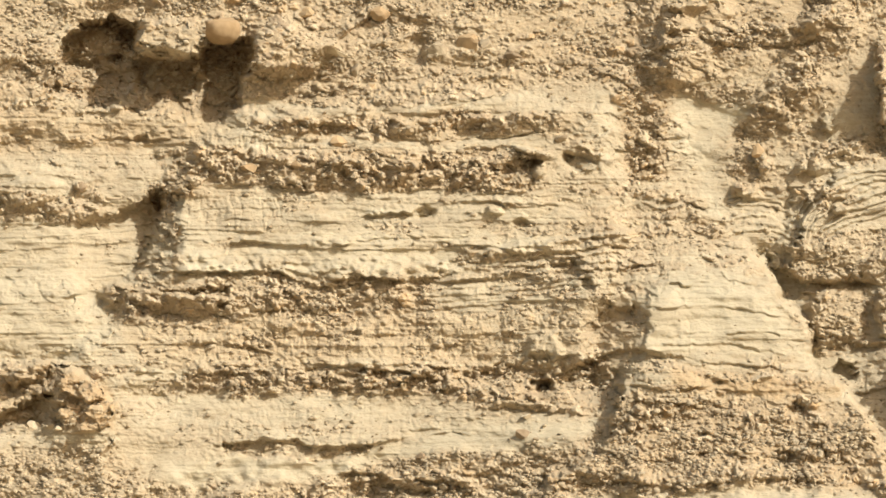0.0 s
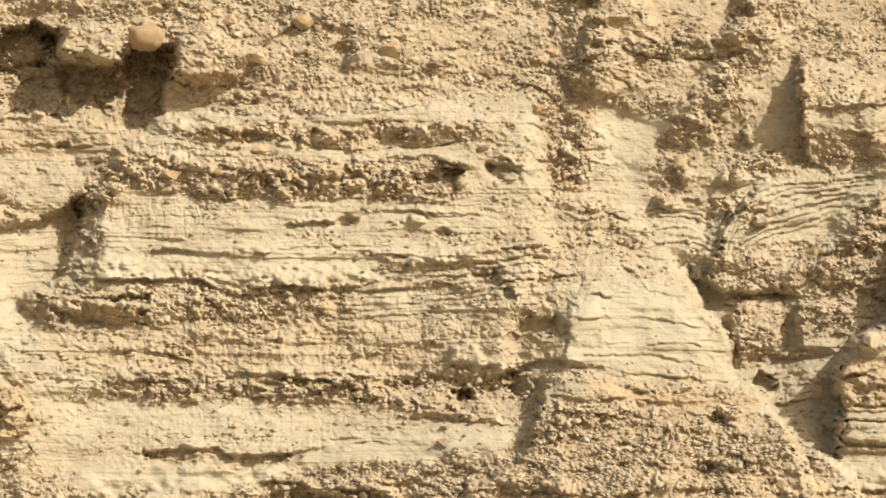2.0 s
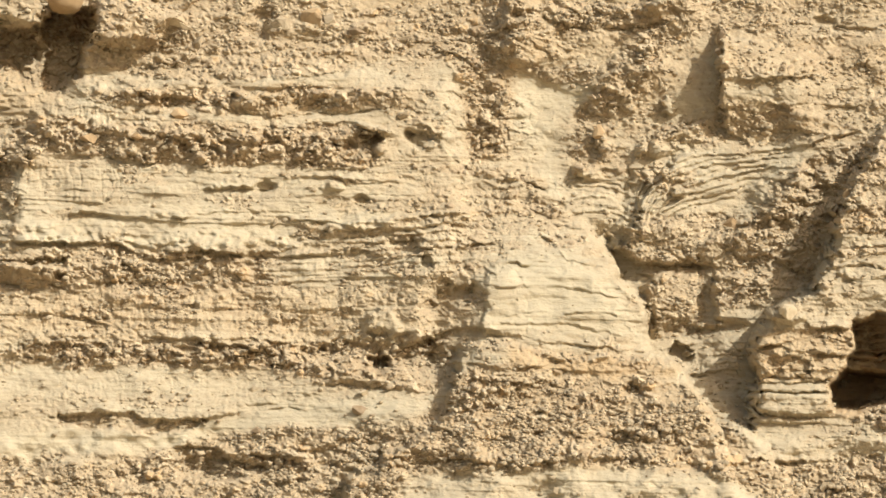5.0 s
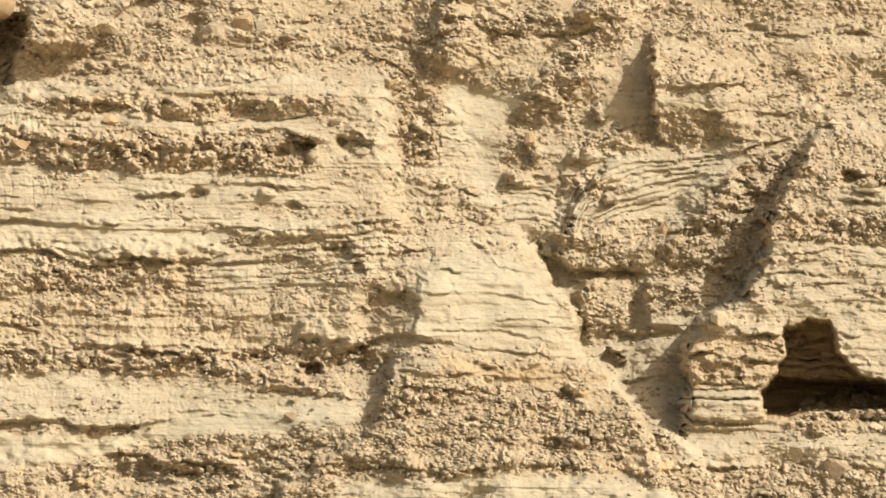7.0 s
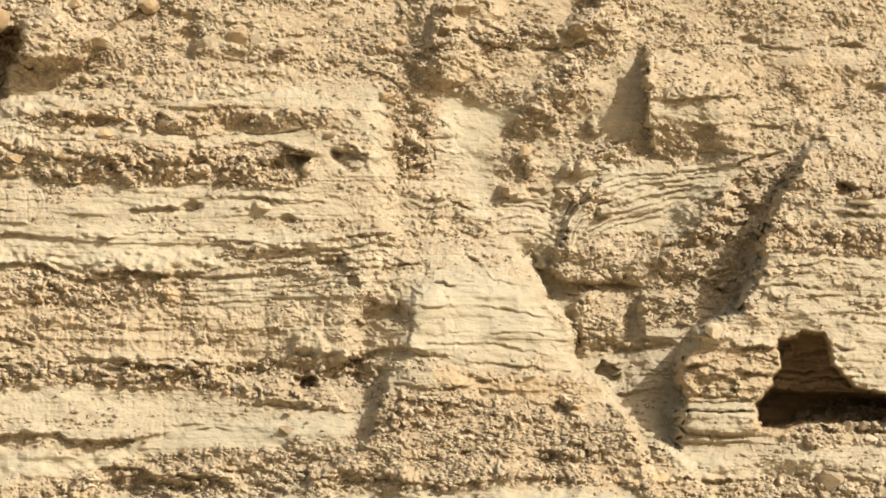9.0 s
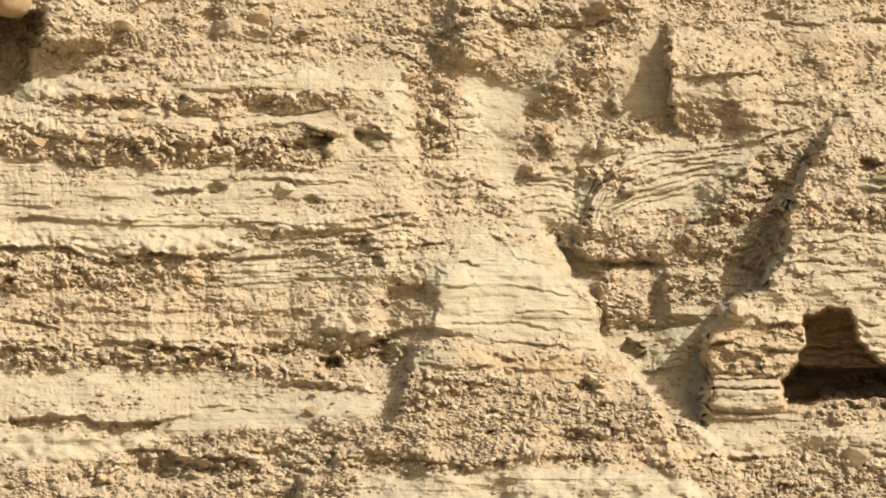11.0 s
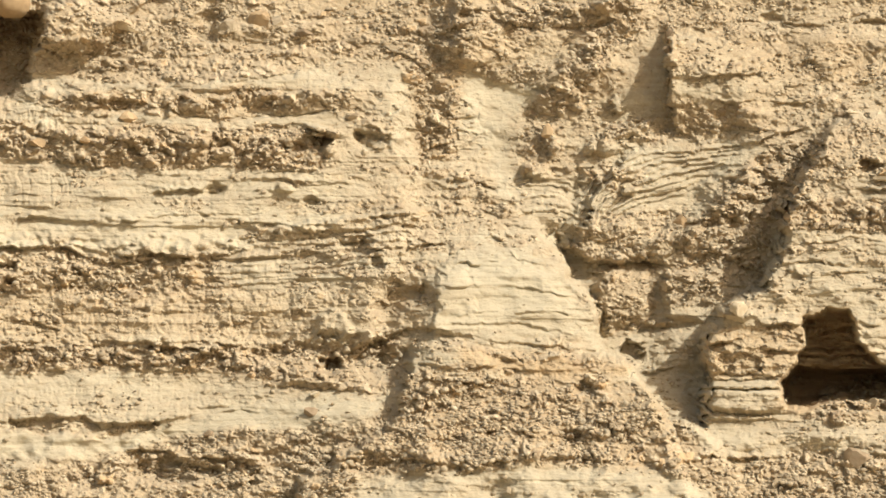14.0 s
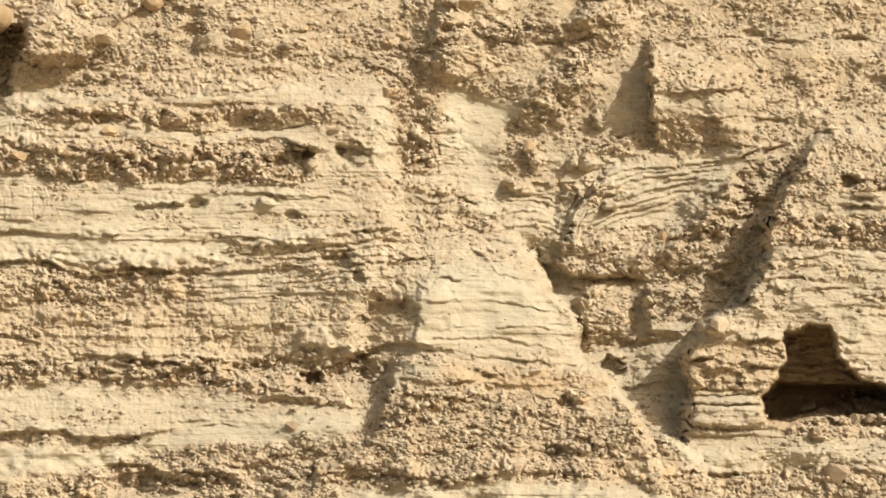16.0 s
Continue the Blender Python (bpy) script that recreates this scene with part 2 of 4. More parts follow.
def bed(pts, thick, out, under=0.25, below=14, stony=None, rag=1.0):
    """A hard bed whose lower edge follows pts from left to right: it juts out most at that edge, with a hollow under it."""
    w = window(pts, 60 + max(thick, below))
    x, y, uu, vv = WU[w], WV[w], U[w], V[w]
    xs, ys = [p[0] for p in pts], [p[1] for p in pts]
    seed = int(xs[0] * 3 + ys[0] * 7) % 997
    line = np.interp(x, xs, ys) + rag * (3.2 * value(uu / 38, vv * 0, seed) + 2.2 * value(uu / 11, vv / 30, seed + 1))
    ends = smooth((x - xs[0]) / 40 + 0.5) * smooth((xs[-1] - x) / 40 + 0.5)
    up = (line - y) / thick
    lip = np.where(up >= 0, np.clip(1 - up, 0, 1) ** 0.75 * smooth(up * thick / 3.5 + 0.3), 0)
    if stony is not None and stony >= 0.7:      # gravel beds break back below a bright shoulder
        lip = np.where(up >= 0, 1.2 * smooth((1 - up) / 0.3) * (1 - 1.05 * np.clip(1 - up, 0, 1)), 0)
    down = (y - line) / below
    gap = np.where(down >= 0, np.clip(1 - down, 0, 1), 0) * smooth(down * below / 2.5)
    vary = np.clip(0.45 + 0.85 * value(uu / 55, vv / 400, seed + 2) + 0.6 * fbm(uu / 15, vv / 12, 2, seed + 3), 0.03, 1.25)
    vary = rag * vary + (1 - rag) * 0.9
    P[w] += ends * vary * 0.85 * (out * lip - under * gap)
    if stony is not None:
        G[w] += ends * (up > 0) * (up < 1) * (stony - G[w])


def rib(pts, width, out, lean=0.0):
    """A crest along a line; lean sharpens its left flank."""
    w = window(pts, width * 1.5 + 20)
    x, y = WU[w], WV[w]
    x = x + 11 * fbm(U[w] / 36, V[w] / 26, 3, int(width))
    best, side, place = np.full(x.shape, 1e18), np.zeros(x.shape), np.zeros(x.shape)
    for k, ((ax, ay), (bx, by)) in enumerate(zip(pts, pts[1:])):
        ex, ey = bx - ax, by - ay
        t = np.clip(((x - ax) * ex + (y - ay) * ey) / (ex * ex + ey * ey), 0, 1)
        d = (x - ax - t * ex) ** 2 + (y - ay - t * ey) ** 2
        near = d < best
        best = np.where(near, d, best)
        side = np.where(near, (ey * (x - ax) - ex * (y - ay)) / math.hypot(ex, ey) / (np.sqrt(d) + 0.5), side)
        place = np.where(near, (k + t) / (len(pts) - 1), place)
    reach = width * (1 + lean * side)
    tent = np.clip(1 - np.sqrt(best) / reach, 0, 1)
    knobs = np.clip(0.9 + 0.4 * fbm(U[w] / 46, V[w] / 30, 3, int(width) + 70) + 0.3 * facets(x / 38, y / 24, int(width)), 0.2, 1.5)
    steps = 0.25 * tent ** 0.6 * facets(x / 21 + 0.4 * y / 21, y / 15, int(width) + 4)
    P[w] += (out * tent * knobs + steps) * smooth(np.minimum(place, 1 - place) * 2.6 + 0.05)


def flutes(pts, depth, width=11):
    """Rills that run down."""
    w = window(pts, 30)
    m = smooth(inside(pts, w) / 22 + 0.4)
    rill = np.abs(fbm((U[w] + 5 * value(U[w] / 30, V[w] / 25, 46)) / width, V[w] / 55, 3, 44))
    P[w] -= depth * m * np.clip(1 - 2.2 * rill, 0, 1)


# the general lean: a steep face, a gentler slope above it and an apron of rubble below
P += np.interp(V, [-700, -100, 160, 700, 780, 990, 1400], [-18.0, -5.4, -2.4, 1.9, 3.7, 7.0, 13.4])
BASE = P.copy()
P += 0.9 * fbm(U / 420, V / 300, 3, 8) * smooth((U - 2000) / 500 + (-60 - U) / 500)
P += 0.28 * fbm(U / 130, V / 70, 4, 9)

# --- the west: a smooth wall set back behind the main face
block([(120, 385), (200, 368), (250, 345), (298, 318), (288, 380), (264, 440), (252, 480), (215, 498), (190, 545), (130, 560)], -1.9, 20, (110, 290))
block([(-400, 215), (150, 212), (320, 225), (300, 300), (-400, 330)], -0.7, 75)
tint([(-900, 200), (330, 215), (300, 350), (300, 478), (190, 560), (215, 700), (-900, 700)], G, 0.12)
tint([(-300, 395), (235, 395), (235, 500), (185, 600), (205, 650), (-300, 640)], DUST, 0.6)
block([(-500, 490), (150, 490), (185, 570), (170, 650), (-500, 640)], 0.7, 60)
bed([(-300, 385), (20, 375), (90, 392), (190, 402)], 45, 0.7, 0.35, 14, 0.7)
bed([(-300, 296), (60, 250), (190, 246), (330, 240)], 24, 0.3, 0.15, 10)
bed([(60, 535), (110, 525), (150, 520)], 25, 0.3, 0.15, 8)
mound(45, 340, 55, 26, 0.7)
mound(250, 243, 12, 7, -0.35)
mound(140, 330, 10, 7, 0.4)

# --- the great hollow under the crest, with lumps that hang over it
HOLLOW = [(70, 172), (88, 105), (110, 58), (134, 28), (200, 26), (238, 44), (250, 84), (300, 108), (350, 100), (368, 72), (415, 72), (445, 60), (456, 90),
          (430, 150), (420, 200), (385, 222), (335, 220), (290, 198), (190, 188)]
block([(95, 40), (150, 12), (360, 14), (450, 10), (470, -60), (80, -60)], 0.5, 40)
block(HOLLOW, -2.6, 12, None, ([30, 120, 185, 224], [1.0, 1.0, 0.8, 0.2]))
block([(350, 222), (352, 110), (366, 72), (440, 62), (462, 85), (436, 140), (422, 190), (405, 205)], -0.7, 14)
tint(HOLLOW, G, 0.75)
# the hollow's brown, bounce-lit shade is put into its colour
tint(HOLLOW, OCHRE_AND_SHADE, 0.35)
w = window(HOLLOW, 60)
P[w] += 0.35 * (facets(WU[w] / 46, WV[w] / 30, 91) + 0.5 * facets(WU[w] / 20, WV[w] / 14, 92)) * smooth(inside(HOLLOW, w) / 20)
block([(136, 90), (150, 34), (205, 30), (232, 60), (205, 92)], 0.4, 30)
block([(98, 165), (118, 92), (190, 90), (235, 150), (200, 172)], -0.7, 25)
mound(222, 58, 14, 13, -1.0)
mound(207, 102, 16, 10, -0.8)
block([(236, 72), (245, 40), (300, 26), (352, 40), (352, 98), (322, 105), (290, 95), (262, 88)], 2.6, 14)
block([(240, 104), (350, 108), (352, 168), (320, 178), (240, 166)], -0.8, 16)
tint([(236, 72), (245, 40), (300, 26), (352, 40), (354, 98), (310, 112), (262, 92)], G, 0.05)
tint([(236, 72), (245, 40), (300, 26), (352, 40), (354, 98), (310, 112), (262, 92)], DUST, 0.6)
block([(430, 75), (455, 35), (500, 26), (600, 75), (600, 100), (520, 150), (440, 140), (425, 120)], 1.7, 34)
BANK = [(430, 75), (455, 35), (520, 50), (600, 95), (520, 150), (440, 145), (425, 120)]
# a stony bank; the extra brown stands in for shade on its left-facing side
tint(BANK, G, 1.0)
tint(BANK, OCHRE_AND_SHADE, 0.25)
block([(95, 155), (120, 118), (165, 112), (185, 138), (160, 172), (105, 172)], 0.5, 14)
block([(200, 172), (230, 160), (300, 176), (300, 192), (210, 190)], 0.5, 12)
bed([(100, 205), (240, 190), (330, 215)], 22, 0.35, 0.1, 10, 0.5)

tint([(-300, 50), (85, 60), (110, 170), (60, 215), (-300, 205)], G, 0.85)
tint([(-300, 205), (100, 200), (320, 215), (400, 212), (330, 250), (300, 320), (-300, 330)], G, 0.14)
tint([(-300, 205), (100, 200), (320, 215), (400, 212), (330, 250), (300, 320), (-300, 330)], S, 0.5)
tint([(-300, 190), (100, 190), (320, 215), (420, 205), (390, 235), (300, 265), (-300, 270)], OCHRE_AND_SHADE, 0.3, 40)
block([(-300, 110), (40, 95), (90, 110), (80, 160), (-300, 150)], -0.5, 20)
# --- the crest: loose stony slope
tint([(-900, -900), (3000, -900), (3000, 60), (1600, 100), (1100, 150), (500, 150), (100, 40), (-900, 180)], G, 0.78, 50)
bed([(600, 66), (680, 22), (760, 40), (850, 50)], 30, 0.35, 0.2, 10)
mound(735, 85, 24, 34, -0.7, 20)
bed([(560, 110), (720, 105), (800, 118), (960, 110)], 40, 0.4, 0.2, 14, 0.75)

# --- the main face: hard stony beds and smooth silt between
MAIN = [(335, 240), (430, 195), (620, 165), (900, 150), (1085, 190), (1110, 330), (1130, 420), (1060, 560), (1050, 900), (640, 900),
        (60, 900), (60, 690), (140, 600), (192, 556), (215, 505), (262, 480), (292, 380), (300, 320)]
block(MAIN, 1.0, 45, None, ([680, 830], [1.0, 0.0]))
bed([(420, 172), (600, 194), (700, 192), (800, 184), (905, 170)], 46, 0.75, 0.35, 10, 0.75)
bed([(430, 232), (540, 250), (640, 238), (800, 245), (890, 240), (1000, 225)], 40, 0.75, 0.4, 8, 0.8)
mound(575, 232, 36, 15, -0.5)
mound(835, 222, 50, 22, -0.35)
tint([(780, 190), (890, 200), (890, 245), (790, 245)], G, 1.0)
tint([(520, 215), (600, 208), (600, 248), (540, 250)], G, 1.0)
tint([(560, 208), (900, 195), (890, 244), (560, 250)], OCHRE_AND_SHADE, 0.3)
tint([(530, 270), (920, 265), (890, 330), (560, 336)], OCHRE_AND_SHADE, 0.2)
bed([(300, 330), (420, 322), (560, 335), (640, 345), (760, 335), (860, 345), (960, 330)], 70, 0.9, 0.3, 10, 0.85)
tint([(530, 268), (920, 262), (900, 330), (560, 338)], G, 1.0)
mound(895, 300, 20, 9, -0.4)
mound(940, 288, 16, 14, -0.7)
block([(918, 280), (930, 268), (968, 272), (966, 282), (950, 284)], 0.6, 6)
mound(958, 300, 10, 14, 0.5)
mound(942, 268, 34, 6, 0.8, 12)
mound(1024, 284, 32, 18, -0.6, 8)
mound(1040, 290, 14, 8, 0.35)
mound(1008, 276, 10, 7, -0.4)
bed([(980, 262), (1030, 262), (1075, 285)], 16, 0.3, 0.1, 8)
EDGE = [(252, 345), (305, 310), (345, 320), (330, 400), (300, 480), (240, 490), (256, 420)]
tint(EDGE, G, 0.95)
tint([(228, 396), (300, 392), (306, 478), (232, 482)], G, 0.08, 12)
w = window(EDGE, 60)
P[w] += 0.6 * facets(WU[w] / 34, WV[w] / 26, 95) * smooth(inside(EDGE, w) / 20 + 0.3)
flutes([(310, 240), (480, 225), (480, 300), (310, 330)], 0.08)
flutes([(310, 340), (500, 340), (510, 410), (310, 410)], 0.06, 14)
bed([(620, 352), (860, 362), (1020, 370)], 9, 0.25, 0.15, 6)
bed([(640, 385), (700, 374), (770, 380)], 16, 0.5, 0.2, 12)
mound(755, 376, 20, 12, -0.5)
mound(870, 375, 16, 9, 0.4)
mound(918, 398, 18, 9, -0.45)
bed([(630, 425), (700, 415), (830, 430), (930, 448)], 10, 0.3, 0.2, 8)
bed([(340, 432), (420, 428), (520, 430), (620, 432)], 12, 0.45, 0.2, 9)
# the bright shelf and the shadowed bed under it
SHELF = [(320, 440), (620, 436), (810, 446), (810, 476), (700, 484), (480, 480), (330, 486)]
bed([(320, 478), (480, 486), (560, 498), (640, 490), (700, 497), (815, 482)], 44, 0.7, 0.3, 12, rag=0.85)
w = window(SHELF, 40)
P[w] += 0.12 * facets(WU[w] / 30, WV[w] / 16, 87) * smooth(inside([(330, 470), (815, 470), (815, 520), (330, 520)], w) / 10)
tint(SHELF, DUST, 0.65)
tint(SHELF, G, 0.05)
bed([(810, 470), (900, 462), (1000, 448), (1110, 440)], 30, 0.6, 0.3, 9, 0.7)
bed([(560, 505), (760, 497), (900, 492), (1010, 498)], 10, 0.3, 0.2, 7, 0.4, rag=0.6)
bed([(700, 522), (880, 520), (1000, 510), (1140, 500)], 9, 0.2, 0.16, 6, 0.1, rag=0.5)
bed([(740, 545), (900, 540), (1040, 534), (1110, 510)], 9, 0.2, 0.16, 6, 0.1, rag=0.5)
bed([(640, 533), (860, 530), (1040, 522)], 7, 0.11, 0.11, 5, 0.1, rag=0.4)
bed([(620, 516), (800, 510), (960, 504)], 7, 0.11, 0.11, 5, 0.1, rag=0.4)
bed([(1010, 480), (1100, 476), (1150, 468)], 9, 0.4, 0.4, 8, 0.6)
bed([(1010, 450), (1120, 425)], 10, 0.4, 0.35, 7)
block([(1020, 491), (1047, 489), (1047, 517), (1022, 519)], -0.4, 6)
block([(966, 462), (1015, 455), (1030, 490), (975, 490)], -0.5, 12)
tint([(600, 500), (1140, 495), (1130, 545), (640, 552)], G, 0.08)
# smooth silt between the gravel beds
for band in ([(430, 194), (620, 198), (900, 178), (1000, 172), (1000, 205), (800, 203), (430, 214)],
             [(430, 246), (700, 246), (1000, 234), (1000, 258), (600, 262), (430, 268)],
             [(310, 348), (1050, 348), (1050, 440), (310, 440)]):
    tint(band, G, 0.08, 14)
    tint(band, DUST, 0.12, 14)
# rough west half of the face
bed([(205, 512), (260, 516), (370, 520), (400, 520)], 12, 0.5, 0.4, 10)
bed([(190, 548), (300, 556), (390, 556), (470, 548), (620, 545)], 40, 0.8, 0.45, 14, 0.85)
block([(330, 506), (408, 502), (406, 526), (345, 528)], -0.6, 9)
mound(395, 538, 12, 8, -0.5)
tint([(380, 490), (640, 500), (640, 585), (420, 575)], G, 0.95)
bed([(480, 595), (560, 590), (640, 600), (720, 585), (840, 590)], 30, 0.4, 0.25, 14, 0.7)
bed([(320, 605), (420, 610), (520, 640)], 26, 0.35, 0.15, 8)
bed([(596, 588), (640, 586), (700, 590)], 12, 0.35, 0.5, 13)
block([(930, 590), (990, 586), (1000, 640), (930, 645)], 0.45, 16)
tint([(930, 590), (990, 586), (1000, 640), (930, 645)], DUST, 0.8)
flutes([(340, 560), (1000, 560), (1000, 640), (340, 650)], 0.07, 16)
bed([(380, 652), (520, 650), (700, 646), (800, 650)], 9, 0.4, 0.2, 6)
tint([(190, 505), (480, 495), (760, 500), (760, 552), (480, 562), (195, 560)], G, 0.85)
tint([(200, 565), (480, 568), (860, 555), (900, 640), (560, 648), (260, 650)], G, 0.3)
tint([(200, 565), (480, 568), (860, 555), (900, 640), (560, 648), (260, 650)], OCHRE_AND_SHADE, 0.26, 30)
# undercut stony bed at the foot
FOOT = [(330, 656), (700, 655), (1060, 640), (1060, 735), (900, 725), (700, 702), (340, 700)]
bed([(240, 664), (330, 662), (520, 656), (680, 658), (760, 652), (850, 660), (930, 652), (1060, 636)], 22, 0.55, 0.4, 22)
tint(FOOT, G, 1.0)
block([(820, 655), (930, 640), (1060, 630), (1070, 690), (1000, 700), (830, 680)], -0.4, 16)
mound(958, 682, 19, 18, -1.6)
mound(1046, 676, 44, 34, -0.7)
# gravel brown put in for the shade left of the lower buttress
tint([(990, 650), (1085, 630), (1090, 720), (1000, 712)], G, 0.7)
mound(1000, 672, 24, 14, -0.25)
# smooth bench and its fluted edge
BENCH = [(220, 700), (700, 702), (900, 728), (1050, 740), (940, 770), (700, 800), (560, 835), (300, 830), (230, 780)]
tint(BENCH, G, 0.12)
tint([(220, 700), (700, 706), (760, 740), (400, 760), (240, 780)], DUST, 0.5)
bed([(370, 786), (430, 784), (520, 786), (640, 788), (720, 774)], 40, 0.25, 0.1, 17, rag=0.7)
SCARP = [(385, 784), (520, 786), (665, 786), (650, 806), (560, 814), (400, 806)]
block(SCARP, -0.4, 7)
flutes([(380, 720), (760, 720), (700, 790), (390, 800)], 0.03, 15)
bed([(860, 716), (960, 730), (1060, 738)], 14, 0.5, 0.3, 12, 0.8)
bed([(770, 770), (830, 772)], 8, 0.3, 0.3, 6)
tint([(240, 770), (400, 812), (560, 815), (900, 750), (960, 765), (700, 805), (520, 850), (300, 860), (230, 820)], DUST, 0.7)

# --- the upper buttress: pale thin beds
UPPER = [(1072, 600), (1085, 555), (1125, 520), (1142, 480), (1130, 400), (1190, 362), (1250, 372), (1290, 410), (1335, 440), (1362, 478), (1382, 528),
         (1430, 568), (1437, 655), (1300, 660), (1150, 632)]
BUTTRESS = [(680, 720), (700, 520), (900, 450), (1130, 385), (1190, 362), (1250, 372), (1290, 410), (1335, 440), (1362, 478), (1382, 528), (1430, 568), (1437, 655),
            (1484, 672), (1530, 730), (1570, 790), (1621, 880), (1670, 960), (1700, 1400), (680, 1400)]
block(BUTTRESS, 2.1, 9, (880, 1150), ([400, 530, 655, 700], [0.0, 1.0, 1.0, 0.0]), calm=True)
block(BUTTRESS, 2.3, 9, (700, 1130), ([655, 700], [0.0, 1.0]), calm=True)
block(UPPER[:-3] + [(1440, 690), (1300, 720), (1150, 710), (1070, 660)], 0.5, 70, None, ([380, 520], [0.0, 1.0]))
block([(1030, 590), (1076, 545), (1124, 522), (1134, 540), (1112, 578), (1062, 606)], -0.6, 20)
tint(UPPER, G, 0.06)
tint(UPPER, S, 0.18)
tint([(1140, 490), (1300, 480), (1420, 580), (1430, 640), (1150, 620)], DUST, 0.9)
tint([(1030, 360), (1280, 390), (1300, 425), (1130, 470), (1030, 470)], G, 0.55)
bed([(1060, 345), (1180, 355), (1250, 372)], 16, 0.45, 0.4, 9, 0.7)
bed([(1160, 372), (1200, 370), (1248, 368)], 8, 0.3, 0.3, 7, rag=0.7)
bed([(1050, 425), (1180, 418), (1290, 425)], 20, 0.35, 0.15, 7, 0.75)
bed([(1140, 445), (1210, 452), (1260, 462)], 8, 0.3, 0.2, 6)
bed([(1260, 478), (1290, 498), (1350, 508)], 9, 0.25, 0.2, 6, rag=0.7)
bed([(1180, 502), (1260, 500)], 6, 0.25, 0.2, 5)
bed([(1150, 540), (1260, 545), (1390, 560)], 7, 0.15, 0.1, 5)
bed([(1200, 590), (1330, 590), (1430, 600)], 8, 0.2, 0.12, 5)
bed([(1150, 612), (1290, 608), (1390, 632)], 8, 0.16, 0.12, 6, rag=0.5)
bed([(1160, 630), (1300, 642), (1380, 652), (1440, 657)], 10, 0.2, 0.2, 8, rag=0.6)
bed([(1000, 655), (1050, 632), (1110, 618), (1170, 622)], 20, 0.5, 0.6, 22, rag=0.7)

ALCOVE = [(880, 552), (1060, 540), (1118, 528), (1128, 560), (1118, 620), (1060, 640), (880, 640)]
# brownish fluted silt, with the shade of this left-facing side added in colour
tint(ALCOVE, G, 0.4)
tint(ALCOVE, OCHRE_AND_SHADE, 0.15)
block([(1138, 500), (1200, 505), (1230, 560), (1220, 640), (1140, 628)], 0.35, 12, None, None, ([1138, 1230], [1.0, 0.1]))
# the brown bedded flank that leads up to its corner
Z1 = [(850, 455), (960, 432), (1060, 408), (1146, 398), (1146, 472), (1000, 502), (870, 492)]
tint(Z1, G, 0.45)
tint(Z1, S, 0.6)
for a, va, b, vb in ((860, 452, 1010, 446), (830, 474, 1150, 466), (860, 488, 1020, 484), (1000, 430, 1140, 416), (1000, 458, 1110, 450)):
    bed([(a, va), (b, vb)], 8, 0.28, 0.26, 6, 0.4, rag=0.6)
# --- the lower buttress: a stony block that stands out in front
LOWER = [(1082, 775), (1088, 700), (1100, 648), (1140, 638), (1300, 660), (1440, 662), (1484, 672), (1530, 730), (1570, 790), (1621, 880), (1670, 960),
         (1700, 1300), (880, 1300), (900, 880), (1010, 830)]
block(LOWER, 1.2, 14)
block([(1086, 720), (1092, 665), (1110, 640), (1180, 650), (1300, 690), (1200, 750), (1110, 760)], 0.3, 20)
tint([(1090, 700), (1300, 700), (1492, 692), (1552, 738), (1605, 800), (1662, 900), (900, 890), (1010, 830), (1085, 770)], G, 0.95)
tint([(1180, 655), (1330, 655), (1490, 680), (1480, 700), (1300, 705), (1190, 700)], OCHRE_AND_SHADE, 0.6)
tint([(1180, 655), (1330, 655), (1490, 680), (1480, 700), (1300, 705), (1190, 700)], G, 0.15)
tint([(1430, 690), (1530, 720), (1640, 880), (1500, 860), (1420, 740)], OCHRE_AND_SHADE, 0.3)
tint([(1440, 680), (1530, 720), (1640, 880), (1540, 860), (1450, 740)], G, 0.55)
tint([(1090, 700), (1420, 710), (1500, 860), (1000, 860)], OCHRE_AND_SHADE, 0.3)
tint([(1090, 642), (1190, 640), (1300, 660), (1440, 664), (1484, 674), (1440, 680), (1300, 672), (1180, 660), (1095, 662)], G, 0.7, 10)
bed([(1090, 680), (1180, 690), (1260, 680)], 12, 0.35, 0.25, 8)
bed([(1085, 705), (1180, 712), (1240, 722)], 9, 0.35, 0.3, 7)
bed([(1250, 662), (1290, 678)], 12, 0.5, 0.5, 14)
mound(1408, 722, 16, 13, -0.6)
mound(1240, 808, 16, 6, -0.4)
mound(1168, 825, 26, 20, -0.45)
mound(1380, 815, 34, 14, -0.45)
bed([(900, 856), (1040, 850), (1180, 858), (1300, 852), (1500, 856)], 26, 0.3, 0.1, 10)
tint([(1200, 866), (1520, 860), (1620, 900), (1640, 960), (900, 960), (1000, 890)], G, 0.12)
tint([(1060, 868), (1520, 862), (1620, 900), (1640, 960), (1000, 960)], DUST, 0.4)


# --- the apron of rubble
tint([(-900, 820), (120, 800), (300, 850), (560, 845), (720, 805), (1000, 790), (1080, 780), (1000, 900), (900, 1400), (-900, 1400)], G, 0.85, 40)
tint([(-900, 790), (220, 790), (300, 870), (300, 1400), (-900, 1400)], G, 0.6, 30)
tint([(180, 740), (480, 790), (520, 860), (330, 870), (230, 810)], G, 0.25, 40)
tint([(-200, 765), (210, 762), (260, 810), (-200, 800)], DUST, 0.5, 25)
bed([(600, 838), (680, 840), (760, 850), (860, 850)], 22, 0.4, 0.35, 34)
mound(670, 872, 80, 28, -0.9)
mound(850, 845, 24, 9, -0.4)
P += 0.35 * fbm(U / 55, V / 40, 3, 31) * smooth((V - 790) / 60)

RAMP = [(300, 815), (560, 812), (760, 770), (930, 742), (1050, 746), (1045, 764), (900, 786), (720, 802), (560, 842), (300, 852)]
